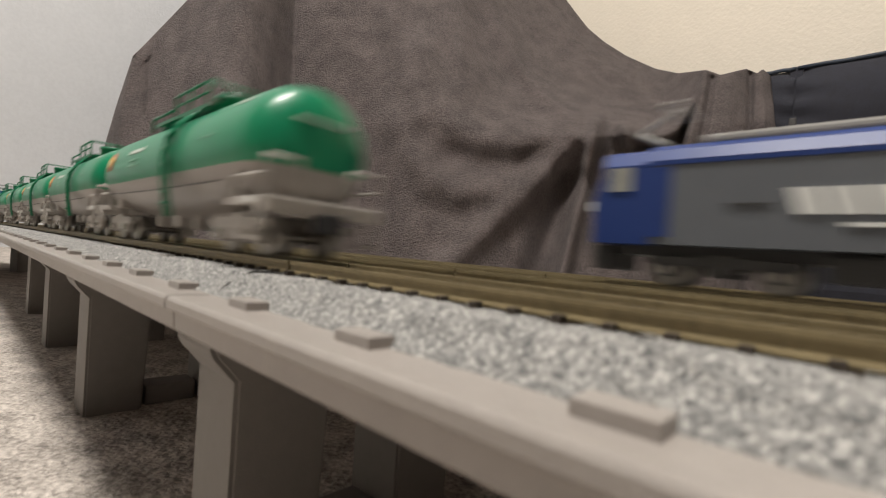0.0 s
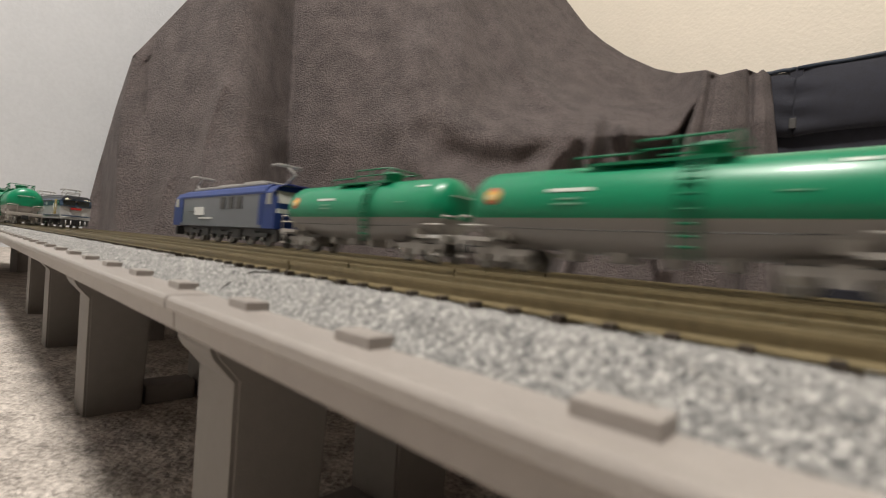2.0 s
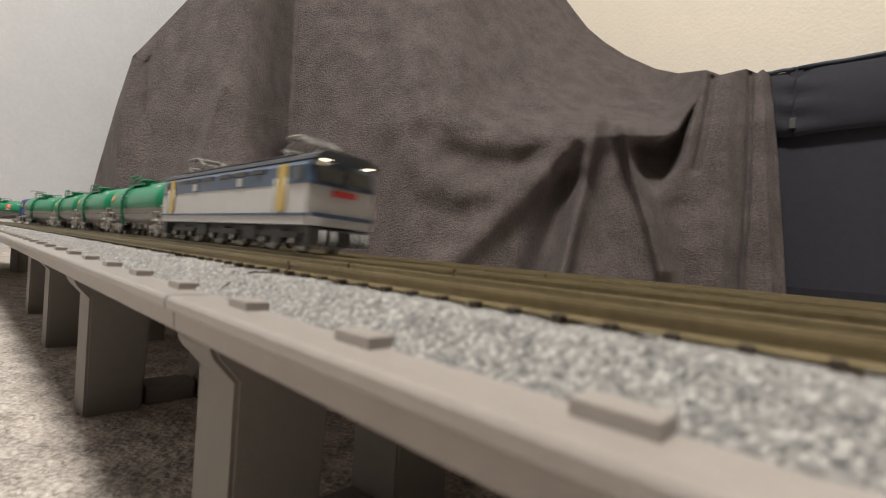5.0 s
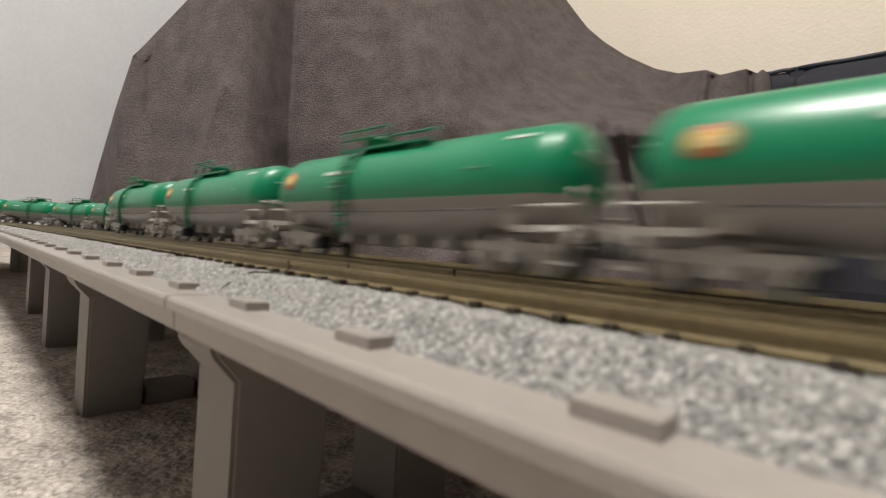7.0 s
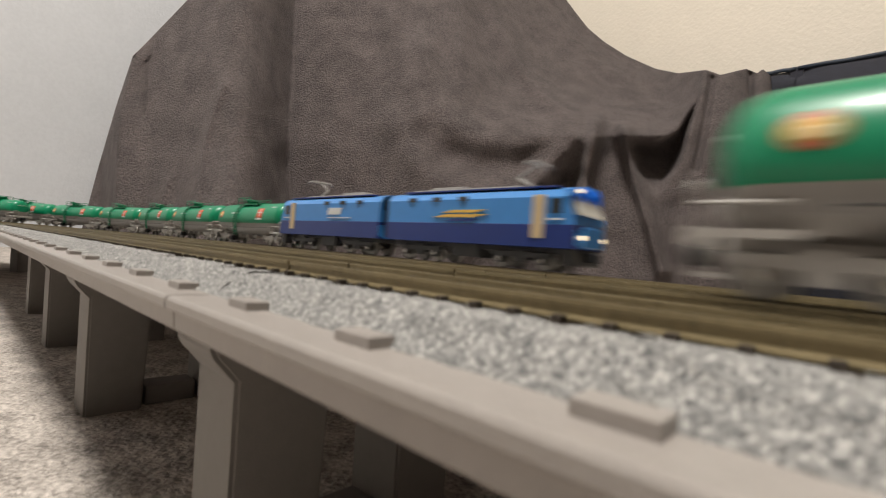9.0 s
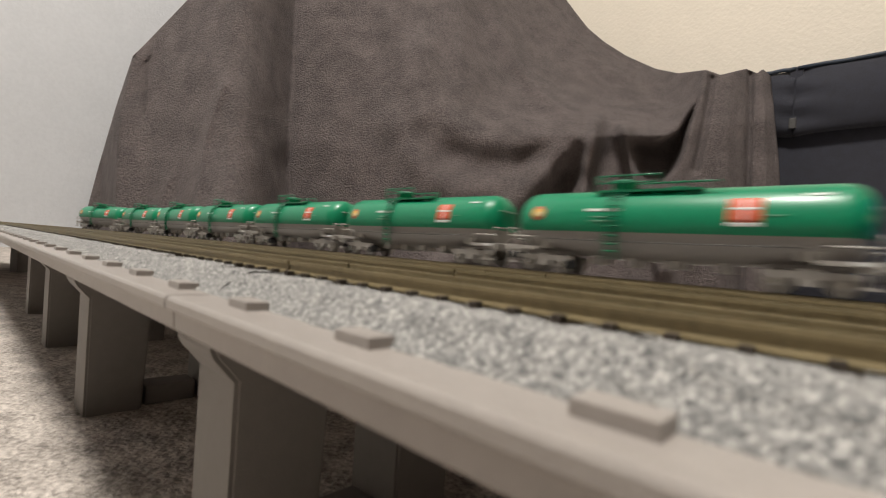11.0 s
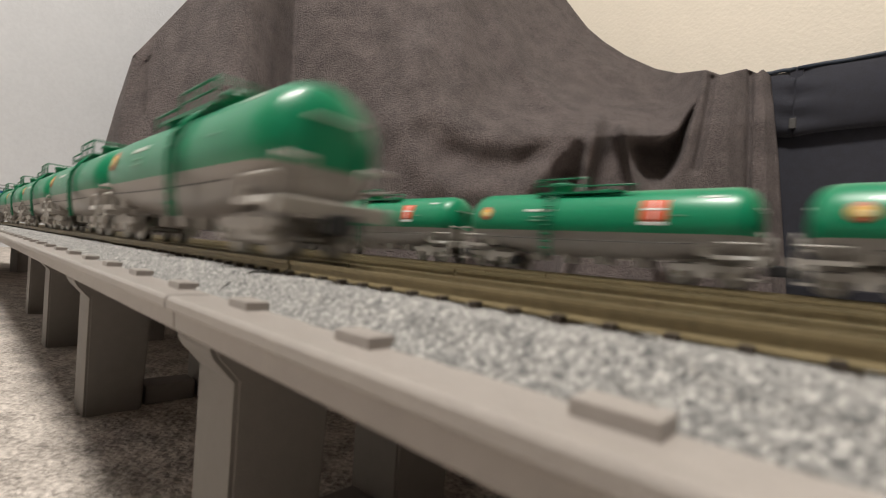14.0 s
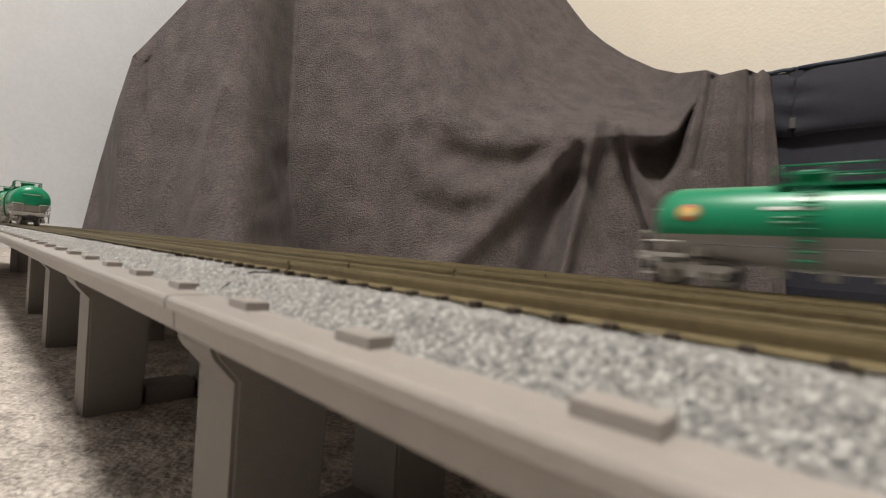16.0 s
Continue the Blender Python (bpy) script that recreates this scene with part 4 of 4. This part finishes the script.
def twin_loco():
    """Two-unit loco, light blue over dark blue."""
    L, w = 0.1630, 0.0097
    ob = thing("electric_locomotive", "two-unit light and dark blue model locomotive with yellow emblem", "locomotive")
    for s in (-1, 1):
        x0, x1 = (0.0016, L / 2) if s > 0 else (-L / 2, -0.0016)
        part("body", shell(x0, x1, w, 0.0068, 0.0238, 0.0032, 0.0050 if s < 0 else 0.0, 0.0050 if s > 0 else 0.0, 0.5), "sky", ob, "light blue body unit")
        lo = shell(x0 - (0.0001 if s < 0 else 0), x1 + (0.0001 if s > 0 else 0), w + 0.00014, 0.0067, 0.0131, 0.0002, 0, 0, 0.9)
        part("lower_body", lo, "navy", ob, "dark blue lower body")
        part("cab_face", boxes((s * L / 2 - 0.0010, s * L / 2 + 0.0004, -0.0060, 0.0060, 0.0072, 0.0128), bevel=0.0004), "sky", ob)
        part("roof_edge", boxes((min(x0, x1) + 0.008, max(x0, x1) - 0.008, -0.0080, 0.0080, 0.0234, 0.0240), bevel=0.0002), "navy", ob)
        part("roof_equipment", boxes((s * 0.038 - 0.026, s * 0.038 + 0.022, -0.0058, 0.0058, 0.0238, 0.0248), (s * 0.028 - 0.008, s * 0.028 + 0.008, -0.0045, 0.0045, 0.0246, 0.0257), bevel=0.0004), "roof", ob)
        arm_pantograph(ob, s * 0.062, 0.0242, True, s < 0)
        underworks_part(ob, s * 0.0405)
        for side in (-1, 1):
            y = side * (w + 0.0002)
            side_plate("cab_door", s * 0.0690 - 0.0019, s * 0.0690 + 0.0019, 0.0092, 0.0212, y, "tan", ob, "tan cab door")
            side_plate("cab_window", s * 0.0745 - 0.0018, s * 0.0745 + 0.0018, 0.0160, 0.0200, y, "glass", ob)
            side_plate("side_stripe", s * 0.0745 - 0.0022, s * 0.0745 + 0.0022, 0.0142, 0.0147, y, "marking", ob)
            for k in range(3):
                x = s * (0.016 + 0.012 * k)
                side_plate("side_window", x - 0.0018, x + 0.0018, 0.0200, 0.0214, y, "under", ob)
    for side in (-1, 1):
        e = side
        y = side * (w + 0.0002)
        side_plate("emblem", e * -0.036 - 0.009, e * -0.036 + 0.009, 0.0148, 0.0158, y, "yellow", ob, "yellow slanted emblem", lean=0.006 * -e)
        side_plate("emblem", e * -0.036 - 0.005, e * -0.036 + 0.009, 0.0163, 0.0172, y, "yellow", ob, "yellow slanted emblem", lean=0.005 * -e)
        side_plate("emblem", e * -0.036 - 0.003, e * -0.036 + 0.008, 0.0136, 0.0143, y, "navy", ob, lean=0.003 * -e)
        for k in range(3):
            side_plate("logo", e * 0.034 + 0.0034 * (k - 1) - 0.0014, e * 0.034 + 0.0034 * (k - 1) + 0.0014, 0.0158, 0.0186, y, "marking", ob, "white slanted emblem", lean=0.001)
        side_plate("side_stripe", e * 0.030 - 0.0080, e * 0.030 + 0.0080, 0.0143, 0.0146, y, "marking", ob)
    bm = boxes((-0.0016, 0.0016, -0.0075, 0.0075, 0.0075, 0.0215), bevel=0.0003)
    part("gangway_bellows", bm, "black", ob)
    front_bits(ob, L, 0.0050, 0.0158, 0.0212, "clear", 0.0098, lit_front=True, split=False, lit="dim_glow")
    for s in (-1, 1):
        part("top_light", boxes((s * (L / 2 - 0.0052) - 0.0006, s * (L / 2 - 0.0052) + 0.0006, -0.0016, 0.0016, 0.0230, 0.0240), bevel=0.0002), "dim_glow" if s > 0 else "marking", ob, "roof headlight")
        part("skirt", boxes((s * (L / 2 - 0.003) - 0.0026, s * (L / 2 - 0.003) + 0.0018, -0.0082, 0.0082, 0.0022, 0.0068), bevel=0.0005), "under", ob)
        part("coupler", boxes((s * (L / 2 + 0.0006) - 0.0016, s * (L / 2 + 0.0006) + 0.0016, -0.0016, 0.0016, 0.0034, 0.006), bevel=0.0004), "black", ob)
    return ob


def underworks_part(ob, c):
    for d in (-0.0215, 0.0215):
        bogie(ob, c + d, (-0.0075, 0.0075), "under", 0.015, r=0.0036, half=0.0066)
    bm = boxes((c - 0.037, c + 0.037, -0.0060, 0.0060, 0.0052, 0.0070), (c - 0.006, c + 0.006, -0.0074, 0.0074, 0.0026, 0.0068), bevel=0.0003)
    part("underframe", bm, "under", ob)


WAGON = 0.0905
LOCO = dict(A=0.110, B=0.121, C=0.110, D=0.167)
COUNT = dict(A=5, B=4, C=4, D=7)
locos = dict(
    A=box_loco("white and mid-blue boxy model locomotive with yellow cab doors", "blue", "offwhite", "blue", "cream", "blue", False),
    B=grey_blue_loco(),
    C=box_loco("silver-grey and slate blue model locomotive with lit headlights", "slate", "silver", "slate", "ochre", "darkroof", True),
    D=twin_loco(),
)
locos["B"].scale = (1.02, 1.0, 1.07)
locos["D"].scale = (1.03, 1.0, 1.07)
first = tank_wagon("green and grey model tank wagon with an orange badge", "wagons of the four freight trains", False)
flagged = tank_wagon("green and grey model tank wagon with an orange-red sign panel", "wagons with sign panels", True)
trains = {}
used = set()
for key in "ABCD":
    src = flagged if key == "D" else first
    cars = [(locos[key], LOCO[key] / 2)]
    for k in range(COUNT[key]):
        w = src if src.name not in used else copy_thing(src, Matrix.Identity(4))
        used.add(src.name)
        cars.append((w, LOCO[key] + WAGON * (k + 0.5)))
    trains[key] = cars


# ---- running: where each train's front stands on its track, by time ----
LAP_A = 2 * LONG + 2 * math.pi * R0
RUNS = dict(
    A=((0, 0.617), (0.5, 0.710), (1.0, 0.792), (1.5, 0.868), (2.0, 0.958), (11.0, LAP_A - 0.022), (11.5, LAP_A + 0.076), (12.0, LAP_A + 0.177), (12.5, LAP_A + 0.270), (13.0, LAP_A + 0.386), (13.4, LAP_A + 0.476), (14.0, LAP_A + 0.618), (14.5, LAP_A + 0.706), (15.0, LAP_A + 0.787), (16.0, LAP_A + 0.935)),
    B=((0, 0.046), (1.0, 0.169), (1.5, 0.231), (2.5, 0.357), (3.5, 0.483), (4.2, 0.563), (16.0, 2.01)),
    C=((0, 0.700), (2.0, 0.450), (3.0, 0.330), (4.2, 0.197), (6.3, -0.068), (7.0, -0.171), (8.0, -0.310), (9.0, -0.452), (16.0, -1.31)),
    D=((0, 1.17), (8.0, 0.186), (9.2, 0.039), (11.3, -0.203), (14.2, -0.534), (15.0, -0.632), (16.0, -0.752)),
)


def front_at(key, t):
    ts, ss = zip(*RUNS[key])
    # a short running mean rounds the changes of speed
    return sum(float(np.interp(min(16, max(0, t + k)), ts, ss)) for k in (-0.2, -0.1, 0, 0.1, 0.2)) / 5 if 0.2 < t < 15.8 else float(np.interp(t, ts, ss))


def car_pose(key, back, length, t):
    d = TRACKS[key]
    way = 1 if key in "AB" else -1
    s = front_at(key, t) - way * back
    p, q = along(d, s + way * length * 0.33), along(d, s - way * length * 0.33)
    x, y = (p[0] + q[0]) / 2, (p[1] + q[1]) / 2
    return pose(x, y, ZR, 0, 0, math.degrees(math.atan2(p[1] - q[1], p[0] - q[0])))


def motions():
    for key, cars in trains.items():
        for ob, back in cars:
            length = WAGON if ob.name.startswith("tank") else LOCO[key]
            walk(ob, [(k * 0.2, car_pose(key, back, length, k * 0.2)) for k in range(81)])


motions()
